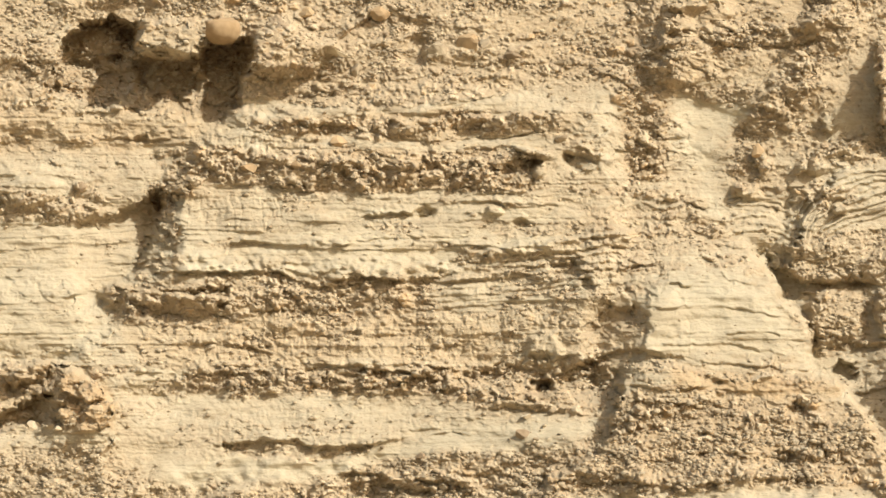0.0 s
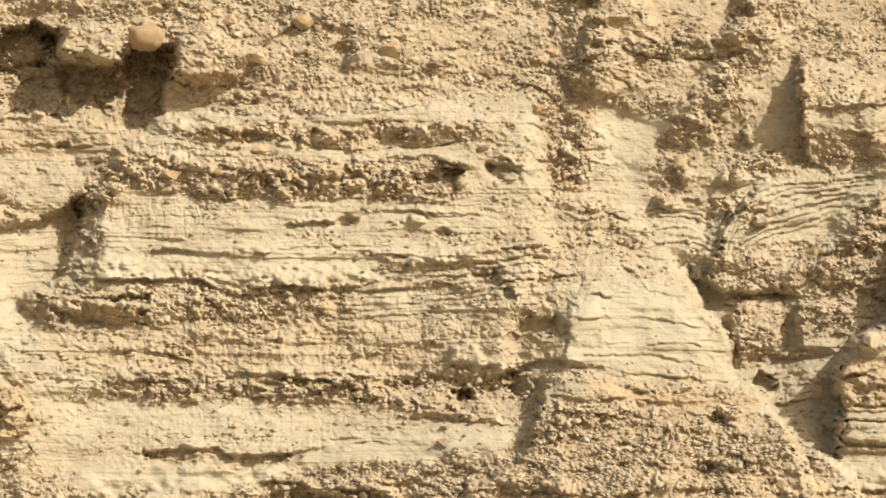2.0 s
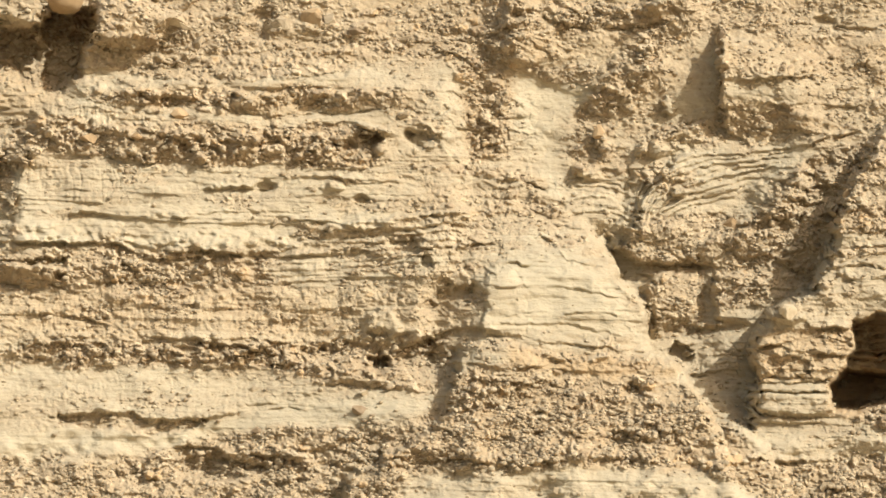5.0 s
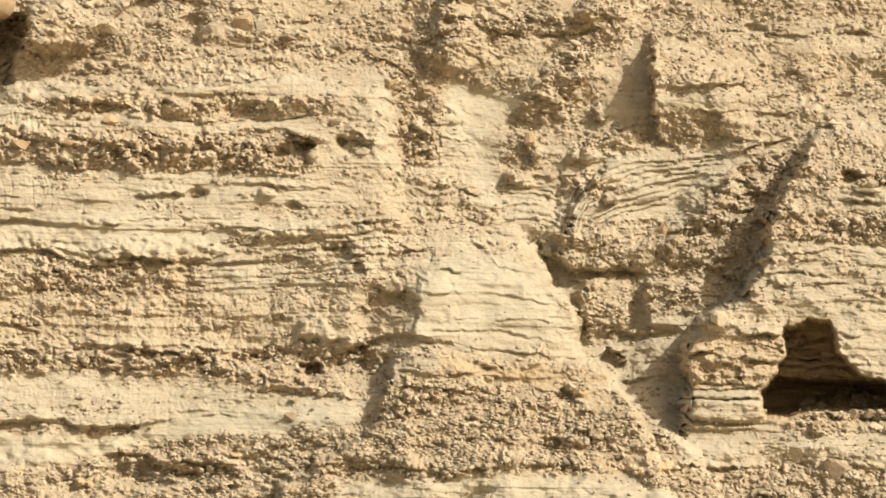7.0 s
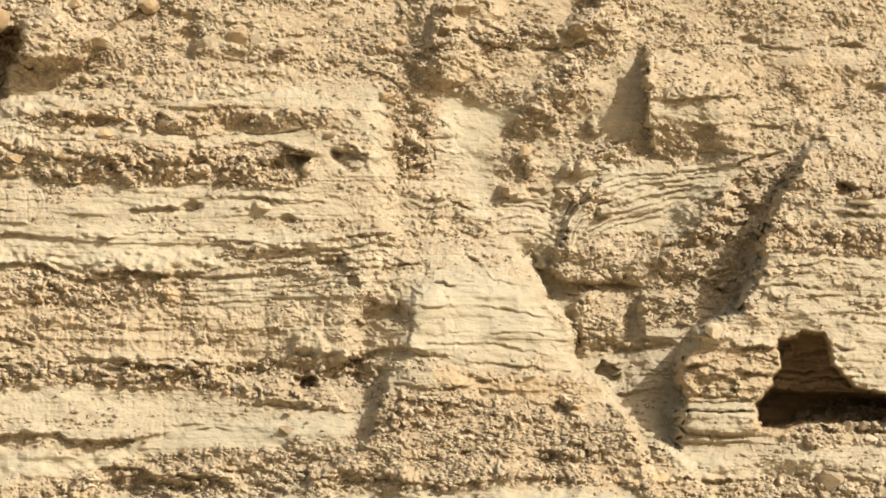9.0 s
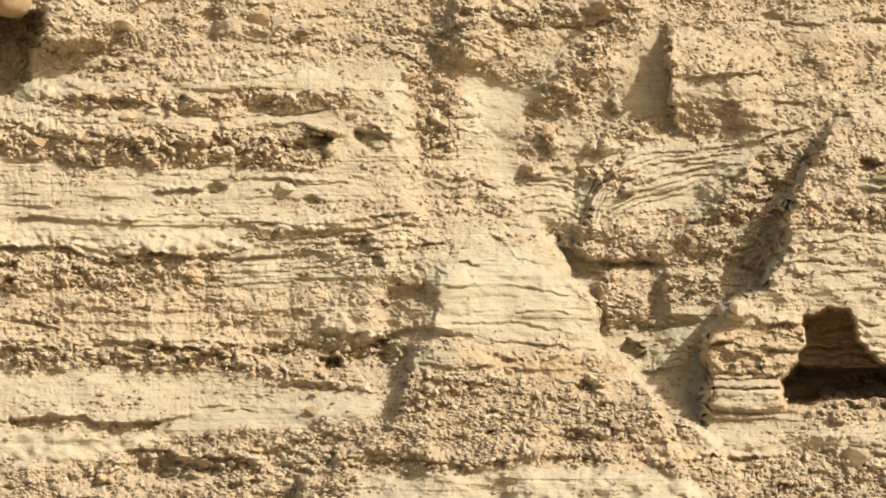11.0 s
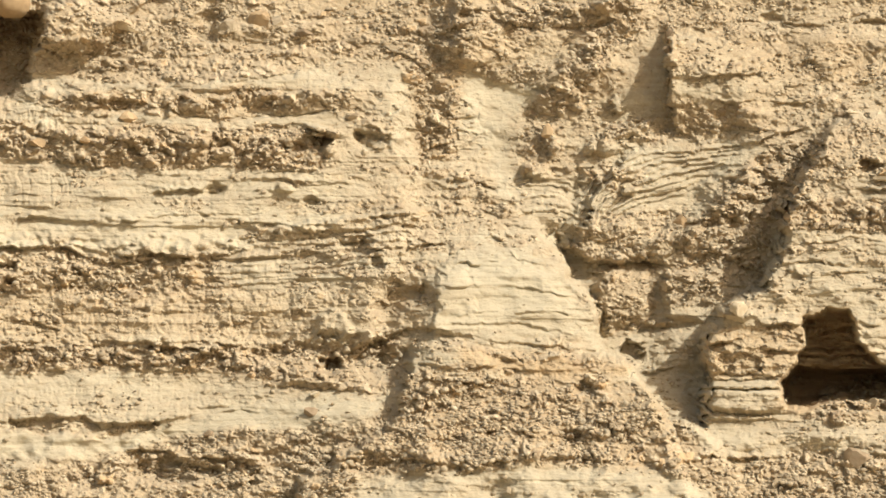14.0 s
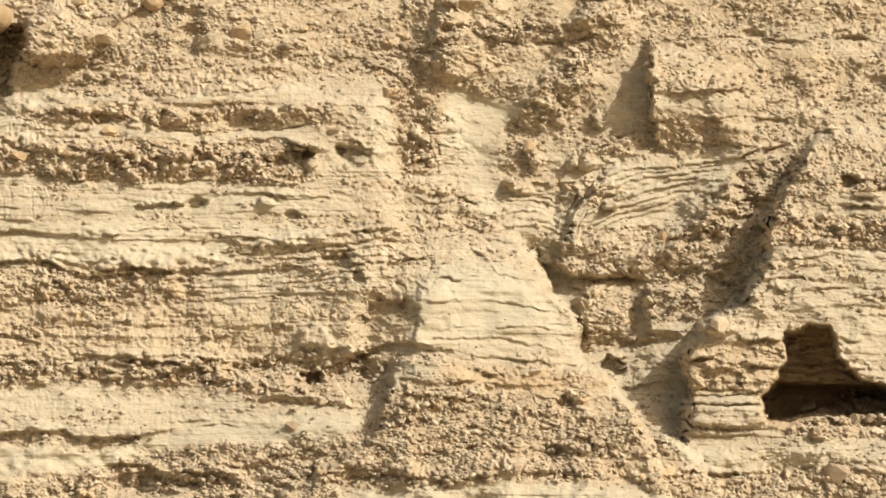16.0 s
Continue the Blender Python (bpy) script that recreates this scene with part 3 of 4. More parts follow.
tint(RAMP, G, 0.04)
tint(RAMP, DUST, 0.9)
tint(RAMP, S, 0.03)
tint(SCARP, G, 0.5, 10)
tint(SCARP, DUST, 0.0, 10)
# --- the little block in the south-west with its own hollow
SW = [(-400, 660), (40, 632), (90, 636), (130, 650), (190, 690), (207, 720), (203, 780), (190, 960), (-400, 960)]
block(SW, 2.2, 14, None, ([735, 760, 960], [1.0, 0.85, 0.0]))
w = window(SW, 20)
P[w] += 0.22 * (facets(WU[w] / 44, WV[w] / 34, 93) + 0.5 * facets(WU[w] / 18, WV[w] / 15, 94)) * smooth(inside(SW, w) / 12) * smooth((770 - V[w]) / 20)
tint(SW[:-2] + [(203, 765), (-400, 765)], G, 0.3)
block([(105, 655), (150, 660), (185, 700), (150, 720), (110, 700)], 0.7, 8)
block([(150, 720), (195, 705), (208, 740), (180, 765), (140, 760)], 0.5, 8)
block([(0, 660), (60, 632), (95, 645), (60, 672), (20, 690)], 0.7, 8)
tint([(95, 650), (190, 680), (207, 730), (203, 762), (120, 762), (100, 700)], OCHRE_AND_SHADE, 0.75)
tint([(-300, 640), (95, 640), (120, 760), (-300, 765)], OCHRE_AND_SHADE, 0.35)
block([(-60, 740), (20, 715), (90, 700), (112, 712), (118, 750), (60, 760), (-60, 762)], -1.4, 14)
mound(70, 672, 18, 12, -0.5)
mound(20, 690, 24, 12, -0.4)
tint([(-300, 640), (95, 640), (100, 700), (-300, 720)], G, 0.8)

# --- gullies and ribs between the main face and the east wall
E = easts
block([(1090, 40), (1600, 20), (1720, 250), (1600, 470), (1420, 440), (1300, 400), (1200, 370), (1090, 330)], -0.7, 60, None, ([60, 240], [0.0, 1.0]))
block([(1252, 372), (1292, 410), (1337, 440), (1364, 478), (1384, 528), (1432, 568), (1439, 655), (1486, 672), (1532, 730), (1560, 770), (1650, 770), (1680, 480),
       (1660, 360), (1400, 300), (1300, 320)], -1.15, 9, None, ([400, 500, 560, 690], [0.0, 1.0, 0.7, 0.2]), ([1500, 1650], [1.0, 0.0]), calm=True)
rib([(1204, -160), (1198, 60), (1190, 170)], 95, 1.5, 0.2)
rib([(1186, 170), (1165, 230), (1142, 345)], 75, 0.75, 0.25)
tint([(1100, -80), (1200, -80), (1196, 160), (1170, 320), (1110, 330), (1095, 200)], G, 1.0)
tint([(1330, 140), (1700, 130), (1860, 225), (1830, 300), (1700, 300), (1420, 290), (1330, 235)], G, 0.5)
bed([(1050, 130), (1100, 140), (1140, 185)], 30, 0.3, 0.1, 12)
for slope in ([(1205, -60), (1250, -60), (1440, -40), (1440, 20), (1400, 50), (1260, 40), (1205, 45)],
              [(1205, 92), (1430, 92), (1400, 140), (1260, 150), (1205, 140)],
              [(1440, 110), (1545, 100), (1520, 165), (1440, 215), (1390, 215), (1410, 150)],
              [(1590, -60), (2000, -60), (2050, 20), (2000, 40), (1600, 30)],
              [(1600, 90), (1900, 85), (1960, 150), (1880, 190), (1620, 140)],
              [(860, 20), (1080, 10), (1080, 60), (880, 62)]):
    tint(slope, G, 0.34, 22)
    tint(slope, OCHRE_AND_SHADE, 0.28, 30)
CHUTE = E([(788, 166), (830, 178), (930, 180), (905, 220), (872, 250), (862, 320), (884, 385), (862, 392), (838, 330), (812, 270), (790, 220)])
tint(CHUTE, DUST, 0.7, 45)
tint(CHUTE, G, 0.03)
bed([(1190, 158), (1250, 182), (1340, 178), (1400, 160)], 30, 0.35, 0.2, 10, 0.8)
bed([(1270, 70), (1340, 78), (1400, 76), (1450, 62)], 40, 0.7, 0.5, 12, 0.95)
tint([(1040, 150), (1090, 160), (1120, 240), (1060, 240)], DUST, 0.7)
rib(E([(1090, -120), (1062, 20), (1030, 70)]), 66, 1.3, 0.2)
rib(E([(1045, 92), (1010, 140), (960, 190), (920, 225)]), 54, 1.1, 0.2)
tint(E([(1075, -60), (1060, 70), (1040, 140), (990, 215), (900, 235), (890, 215), (990, 130), (1010, 20)]), G, 1.0)
# the rib with the pinnacle: sheer to the west, level to the east
block(E([(1146, 92), (1250, 96), (1400, 140), (1450, 240), (1340, 290), (1250, 300), (1160, 258), (1148, 200)]), 1.7, 9, None, ([90, 140, 190, 300], [0.35, 1.0, 1.0, 0.0]), ([1550, 1780], [1.0, 0.0]))
rib(E([(1150, 225), (1080, 265), (1010, 290)]), 34, 0.5, 0.2)
block(E([(1142, 140), (1145, 84), (1152, 76), (1162, 90), (1166, 140)]), 0.9, 7)
SHADY = E([(1148, 120), (1150, 248), (1040, 245), (1050, 200)])
tint(SHADY, G, 0.15)
tint(E([(1150, 100), (1210, 120), (1200, 260), (1150, 255), (1040, 275), (1040, 250), (1140, 240)]), G, 1.0)
block(E([(1040, 205), (1058, 192), (1062, 215), (1046, 225)]), 0.5, 6)
# broken knobs over the curved beds
for x, y, rx, ry, out in ((942, 275, 12, 26, 0.5), (900, 325, 12, 12, 0.4), (1012, 285, 12, 12, 0.7), (1040, 285, 22, 16, 0.5), (920, 330, 24, 14, 0.5)):
    mound(*east(x, y), rx, ry, out)
tint(E([(900, 235), (960, 240), (960, 320), (890, 335), (885, 300)]), G, 0.7, 12)
# the mass of curved thin beds and the gravel under them
CURVED = E([(985, 460), (996, 400), (1030, 345), (1075, 300), (1130, 278), (1200, 262), (1380, 268), (1300, 330), (1230, 385), (1180, 440), (1150, 492), (1000, 494)])
block(CURVED, 0.9, 12, None, ([270, 330, 600], [0.5, 1.0, 1.0]), ([1400, 1500, 1680], [1.0, 0.6, 0.0]))
CHUTE2 = E([(995, 310), (1004, 340), (992, 395), (960, 452), (942, 445), (968, 390), (982, 340)])
block(CHUTE2, -0.3, 16)
tint(CHUTE2, DUST, 0.3)
for dv, out in ((0, 0.2), (9, 0.12), (18, 0.2), (30, 0.12), (41, 0.22), (54, 0.14), (64, 0.18)):
    bed([(1285, 355 + dv), (1305, 347 + dv), (1325, 343 + dv), (1350, 342 + dv), (1375, 347 + dv), (1400, 358 + dv)], 6, out, 0.14, 5, 0.1, rag=0.6)
tint(E([(1010, 390), (1060, 310), (1200, 270), (1330, 280), (1260, 360), (1200, 392)]), G, 0.08, 14)
tint(E([(1010, 390), (1060, 310), (1200, 270), (1330, 280), (1260, 360), (1200, 392)]), S, 0.05, 14)
for k, (dv, out) in enumerate(((0, 0.34), (9, 0.14), (18, 0.30), (30, 0.14), (41, 0.34), (56, 0.16), (70, 0.22), (82, 0.14))):
    bed(E([(985 + 7 * k, 400 + 0.5 * dv), (1016 + 7 * k, 348 + 0.7 * dv), (1062 + 5 * k, 315 + 0.9 * dv), (1140, 298 + dv), (1290 - 12 * k, 286 + 0.9 * dv)]),
        8, out, 0.22, 6, 0.1, rag=0.5)
mound(*east(1082, 362), 14, 10, 0.7)
WALL = E([(996, 400), (1180, 402), (1170, 440), (1148, 494), (1004, 496), (984, 470)])
tint(WALL, G, 0.7)
bed(E([(985, 480), (1040, 492), (1100, 492), (1160, 496)]), 26, 0.4, 0.4, 12)
# the gap beside the buttress
block([(1358, 450), (1380, 455), (1394, 480), (1408, 490), (1424, 512), (1414, 545), (1394, 530), (1376, 500)], -0.4, 10)
mound(1380, 470, 12, 9, 0.5, 40)
# walls of the gully below
tint(E([(1020, 505), (1125, 505), (1120, 600), (1030, 610)]), G, 0.75)
block(E([(1016, 508), (1112, 506), (1118, 540), (1112, 600), (1040, 620), (1020, 570)]), 0.9, 26, None, None, ([1440, 1540], [1.0, 0.6]))
bed(E([(1020, 590), (1060, 582), (1110, 588)]), 16, 0.3, 0.3, 10)
STEP = E([(1136, 512), (1160, 500), (1250, 490), (1256, 545), (1210, 600), (1160, 600), (1138, 590)])
block(STEP, 1.1, 15, None, ([490, 590, 640], [1.0, 0.8, 0.3]), ([1540, 1660], [1.0, 0.1]))
tint(E([(1136, 500), (1250, 490), (1240, 552), (1140, 560)]), G, 0.7)
bed(E([(1140, 535), (1200, 532), (1240, 530)]), 12, 0.35, 0.3, 9)
bed(E([(1050, 628), (1100, 612), (1170, 600)]), 14, 0.5, 0.4, 12, 0.7)
block(E([(1055, 645), (1078, 634), (1112, 640), (1090, 668), (1068, 674)]), -0.8, 8)
for dv in (0, 14, 28):
    bed(E([(1075, 668 + dv), (1120, 662 + dv), (1160, 654 + dv)]), 8, 0.25, 0.2, 6, 0.1)

# --- the east: an outstanding block with a cave
bed(E([(1160, 162), (1230, 162), (1310, 152)]), 26, 0.5, 0.25, 10, 0.6)
bed(E([(1160, 212), (1210, 205), (1300, 203), (1400, 215)]), 12, 0.35, 0.3, 9)
bed(E([(1150, 255), (1200, 256), (1300, 258), (1370, 262)]), 44, 0.4, 0.3, 9, 0.9)
bed(E([(1310, 280), (1350, 270), (1385, 258)]), 12, 0.6, 0.4, 10, 0.6)
tint(E([(1160, 160), (1300, 170), (1300, 198), (1160, 200)]), G, 0.15)
for x, y, rx, ry, out in ((1335, 56, 24, 8, -0.35), (1395, 70, 44, 8, -0.3), (1515, 64, 30, 6, -0.35), (1560, 143, 22, 14, -0.5)):
    mound(*east(x, y), rx, ry, out)
mound(*east(1430, 115), 50, 40, 0.5)
BLOCK = E([(1470, 222), (1440, 244), (1408, 298), (1366, 350), (1348, 405), (1348, 440), (1342, 478), (1312, 530), (1258, 550), (1216, 602), (1204, 640), (1203, 765),
           (1180, 785), (1200, 870), (1245, 960), (1300, 1500), (2900, 1500), (2900, 100), (1900, 140), (1600, 215)])
block(BLOCK, 3.3, 23, None, ([212, 262, 310, 400, 560, 720, 790], [0.0, 0.55, 0.85, 1.0, 1.0, 0.9, 0.55]))
FLANK = E([(1190, 430), (1265, 350), (1320, 305), (1350, 300), (1340, 360), (1300, 430), (1230, 470)])
tint(E([(1180, 430), (1300, 310), (1430, 270), (1345, 440), (1310, 540), (1230, 520), (1160, 500)]), G, 0.9)
rib(E([(1340, 302), (1300, 345), (1250, 385), (1190, 445), (1165, 490)]), 46, 1.0, 0.0)
w = window(FLANK, 60)
P[w] += (0.3 * fbm(U[w] / 46, V[w] / 40, 3, 77) + 0.4 * facets((WU[w] + 0.5 * WV[w]) / 50, WV[w] / 20, 78)) * smooth(inside(FLANK, w) / 40 + 0.5)
tint(E([(1470, 232), (1590, 240), (1590, 345), (1420, 350), (1340, 440), (1330, 420), (1400, 300)]), G, 0.9)
mound(*east(1505, 325), 20, 12, -0.7)
bed(E([(1420, 338), (1480, 334), (1600, 336)]), 12, 0.4, 0.3, 9)
bed(E([(1410, 366), (1480, 362), (1600, 370)]), 10, 0.3, 0.25, 8)
bed(E([(1345, 430), (1420, 436), (1500, 440), (1600, 446)]), 56, 0.6, 0.4, 9, 0.95)
for a, v, b, out in ((1345, 456, 1640, 0.30), (1390, 470, 1560, 0.2), (1335, 494, 1500, 0.3), (1420, 512, 1640, 0.25),
                     (1310, 540, 1430, 0.3), (1400, 546, 1640, 0.3), (1460, 564, 1640, 0.2)):
    bed(E([(a, v), ((a + b) / 2, v - 3), (b, v + 2)]), 9, 0.65 * out, 0.15, 6, 0.12)
tint(E([(1350, 440), (1700, 445), (1700, 600), (1300, 590), (1320, 510)]), S, 0.35)
tint(E([(1350, 530), (1700, 530), (1700, 690), (1480, 690), (1465, 610), (1380, 580)]), DUST, 0.4)
tint(E([(1480, 590), (1700, 590), (1700, 690), (1540, 690)]), G, 0.25)
bed(E([(1310, 500), (1340, 500), (1385, 512)]), 20, 0.8, 0.5, 16)
tint(E([(1300, -100), (1800, -100), (1800, 225), (1560, 225), (1465, 235), (1340, 285), (1290, 160)]), G, 0.55)
# the broken shoulder and the layered pillar beside the cave
tint(E([(1215, 600), (1265, 555), (1385, 560), (1385, 600), (1370, 665), (1345, 700), (1203, 702)]), G, 0.3, 12)
SHOULDER = E([(1206, 648), (1230, 610), (1300, 604), (1384, 600), (1376, 660), (1345, 698), (1206, 700)])
tint(SHOULDER, OCHRE_AND_SHADE, 0.4, 14)
tint(SHOULDER, S, 0.25, 14)
block(E([(1235, 566), (1262, 552), (1300, 560), (1310, 580), (1290, 600), (1250, 596)]), 0.6, 10)
bed(E([(1290, 603), (1340, 600), (1384, 602)]), 22, 0.5, 0.4, 10, 0.2)
w = window(SHOULDER, 40)
P[w] += 0.28 * (facets(WU[w] / 56, WV[w] / 17, 99) + 0.6 * facets(WU[w] / 15, WV[w] / 8, 100)) * smooth(inside(SHOULDER, w) / 14 + 0.4)
bed(E([(1215, 640), (1262, 628), (1300, 622), (1340, 626), (1400, 640)]), 20, 0.4, 0.4, 10, 0.3)
bed(E([(1240, 652), (1300, 648), (1345, 650), (1376, 650)]), 14, 0.4, 0.3, 10, 0.2)
bed(E([(1212, 690), (1262, 688), (1330, 684), (1362, 668)]), 22, 0.25, 0.1, 8, 0.1)
bed(E([(1200, 700), (1260, 700), (1342, 694)]), 8, 0.25, 0.5, 7, 0.1, rag=0.3)
bed(E([(1204, 717), (1260, 717), (1340, 714)]), 14, 0.35, 0.55, 6, 0.1, rag=0.3)
SLAB = E([(1208, 722), (1225, 717), (1330, 716), (1348, 724), (1356, 748), (1340, 756), (1220, 756), (1208, 745)])
block(SLAB, 0.5, 8, calm=True)
bed(E([(1212, 757), (1270, 758), (1356, 757)]), 20, 0.1, 0.5, 6, 0.05, rag=0.3)
bed(E([(1215, 772), (1270, 770), (1340, 766)]), 9, 0.2, 0.25, 6, 0.05, rag=0.3)
tint(E([(1195, 700), (1335, 700), (1355, 775), (1200, 775)]), G, 0.06)
block(E([(1206, 655), (1240, 640), (1250, 690), (1206, 696)]), 0.3, 10)
# the shaded gully floor west of the pillar
SHADE = E([(1040, 690), (1120, 640), (1190, 600), (1200, 660), (1203, 770), (1160, 790), (1110, 730)])
block(E([(1070, 730), (1110, 650), (1160, 600), (1203, 620), (1203, 790), (1140, 800)]), 0.6, 60)
tint(SHADE, G, 0.22)
tint(SHADE, S, 0.1)
level_to(E([(1150, 785), (1195, 772), (1265, 870), (1340, 1100), (1230, 1100), (1180, 870)]), 2.7, 30)
# the slope in front of the cave, and the rubble below
APRON = E([(1180, 785), (1340, 765), (1450, 770), (2600, 780), (2600, 836), (1560, 830), (1220, 838), (1190, 820)])
tint(APRON, G, 0.16)
tint(E([(1190, 780), (1310, 780), (1300, 816), (1200, 822)]), DUST, 0.9)
block(APRON, 0.5, 60)
tint(E([(1200, 838), (1400, 832), (2600, 836), (2600, 1200), (1300, 1200)]), G, 0.95)
bed(E([(1200, 838), (1320, 834), (1440, 830), (1700, 836)]), 10, 0.35, 0.35, 14)
# the cave: a layered recess above, a deep dark hole below
CAVE = E([(1384, 640), (1384, 586), (1424, 582), (1432, 572), (1464, 576), (1478, 594), (1482, 624), (1505, 654), (1530, 674), (1600, 688), (1650, 720), (1640, 755),
          (1540, 764), (1450, 762), (1352, 748), (1346, 705), (1376, 668)])
block(CAVE, -4.2, 9, None, ([560, 690, 735, 775], [0.9, 1.0, 0.85, 0.05]), calm=True)
DEEP = E([(1350, 742), (1350, 706), (1380, 676), (1425, 682), (1480, 684), (1520, 684), (1610, 694), (1640, 725), (1600, 738), (1440, 740), (1400, 748)])
block(DEEP, -4.0, 12, calm=True)
tint(CAVE, G, 0.15)
# brown shade of the cave, painted into the wall colour
tint(CAVE, OCHRE_AND_SHADE, 0.6)
for v, out in ((604, 0.5), (622, 0.7), (642, 0.8), (658, 0.5), (678, 0.9)):
    bed(E([(1376, v - 2), (1430, v + 2), (1480, v - 4), (1520, v)]), 12, out, 0.4, 7)
block(E([(1385, 752), (1420, 726), (1440, 712), (1475, 712), (1530, 692), (1600, 706), (1610, 752), (1500, 758)]), 1.5, 24)
tint(E([(1380, 766), (1420, 730), (1450, 706), (1530, 692), (1600, 710), (1620, 780), (1500, 780)]), G, 0.9)
for area in (APRON, BENCH, CHUTE, CHUTE2):
    tint(area, S, 0.04)
# --- fine relief: thin beds, gravel, grain
G[:] = np.clip(G, 0, 1)
seen = smooth((U + 400) / 300) * smooth((2400 - U) / 300) * smooth((V + 350) / 250)
chip = 0.9 * fbm(U / 16, V / 8, 2, 63)
patch = smooth((fbm(WU / 75, WV / 24, 4, 101) - 0.15) / 0.35) * smooth((V - 150) / 80) * smooth((800 - V) / 60)
DUSTY = np.clip(DUST, 0, 1)
G[:] = np.maximum(G, 0.5 * patch * (1 - 0.85 * DUSTY))
G2 = G ** 1.3
quiet = seen * (1 - 0.7 * G)
bedded = 0.12 + 0.88 * smooth((V - 150 - 90 * smooth((U - 1060) / 60)) / 50)
P += quiet * bedded * (0.05 + 0.27 * S) * (courses(U, V + chip, 19, 150, 21) + 0.6 * courses(U, V + chip, 8.5, 90, 31) + 0.28 * courses(U, V + 0.6 * chip, 4.6, 60, 35))
P += quiet * bedded * (1 - 0.7 * DUSTY) * (0.07 * strata(WU + 9 * fbm(U / 17, V / 13, 2, 43), WV + chip, 7, 24, 41) + 0.15 * strata(WU + 14 * fbm(U / 30, V / 22, 2, 44), WV + chip, 21, 60, 42))
rill = np.abs(fbm((U + 5 * value(U / 30, V / 25, 46)) / 10, V / 46, 3, 48))
P -= quiet * bedded * smooth(1 - 2.2 * DUSTY) * smooth(4 * S) * 0.03 * np.clip(1 - 2.4 * rill, 0, 1) * smooth(0.3 + fbm(U / 90, V / 40, 2, 49))
P += seen * 0.02 * ridged(WU / 40, WV / 24, 5, 22) + seen * 0.05 * fbm(WU / 70, WV / 40, 3, 23)
WU2, WV2 = WU + 3 * fbm(U / 14, V / 12, 2, 61), WV + 2 * fbm(U / 14, V / 12, 2, 62)
SLOPE = 1 - smooth((V - 150 - 90 * smooth((U - 1060) / 60)) / 50)      # the gentle slope over the face
sound = seen * (0.15 + 0.85 * G2) * (1 - 0.8 * DUSTY) * (1 - 0.45 * SLOPE)
P += sound * (0.20 * facets(WU2 / 62, WV2 / 30, 81) + 0.14 * facets(WU2 / 27, WV2 / 14, 83) + 0.07 * facets(WU2 / 11, WV2 / 7, 85))
lumps = np.clip(0.45 + 1.25 * fbm(U / 62, V / 30, 3, 27), 0.05, 1.6)
STONE_AT, HUE = np.zeros(U.shape, np.float32), np.zeros(U.shape, np.float32)
for size, tall, much, seed, fill in ((6.5, 0.14, (0.08 + 0.92 * G2) * (1 - 0.8 * DUSTY), 5, 0.55), (12, 0.29, (0.05 + 0.95 * G2) * (0.4 + 0.6 * lumps), 4, 0.5),
                                     (24, 0.34, (0.02 + 0.98 * G2) * lumps, 3, 0.42)):
    high, own = stones(WU2 / size, WV2 / (0.8 * size), seed, fill)
    P += seen * tall * much * high * (1 - 0.3 * SLOPE)
    proud = smooth(high * 5) * np.clip(much * 1.6, 0, 1) * (1 - 0.7 * DUSTY)
    HUE = np.where(proud > 0.3, own, HUE)
    STONE_AT = np.maximum(STONE_AT * (1 - proud), proud)
COBBLES = np.zeros(U.shape)
for row in ([(300, 656), (700, 654), (900, 650), (1000, 660), (1000, 698), (700, 700), (330, 698)], [(195, 524), (430, 520), (630, 540), (640, 590), (400, 575), (195, 565)],
            [(530, 275), (910, 270), (890, 330), (560, 335)], E([(1140, 505), (1240, 500), (1240, 555), (1150, 560)]), [(600, 845), (900, 848), (880, 890), (600, 890)]):
    tint(row, COBBLES, 1.0, 16)
high, own = stones(WU2 / 17, WV2 / 13, 9, 0.7)
P += seen * 0.42 * COBBLES * np.clip(0.6 + 0.8 * fbm(U / 40, V / 30, 2, 28), 0.1, 1.3) * high
proud = smooth(high * 5) * COBBLES
HUE = np.where(proud > 0.3, own, HUE)
STONE_AT = np.maximum(STONE_AT * (1 - proud), 0.8 * proud)
P += seen * (0.012 + 0.02 * G2) * (1 - 0.6 * DUSTY) * fbm(U / 5, V / 4, 2, 24)


def surface(u, v):
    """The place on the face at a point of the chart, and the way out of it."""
    i = int(np.clip(np.searchsorted(us, u), 1, len(us) - 2))
    j = int(np.clip(np.searchsorted(vs, v), 1, len(vs) - 2))
    spot = Vector(POINTS[j, i])
    n = (Vector(POINTS[j - 1, i]) - Vector(POINTS[j + 1, i])).cross(Vector(POINTS[j, i - 1]) - Vector(POINTS[j, i + 1]))
    n = n.normalized()
    return spot, (n if n.y < 0 else -n)


DEPTH = FACE - P
K = DEPTH / FACE
POINTS = np.stack([(U - 784) * UNIT * K, DEPTH, EYE[2] + (MID_H - EYE[2] + (441 - V) * UNIT) * K], -1)


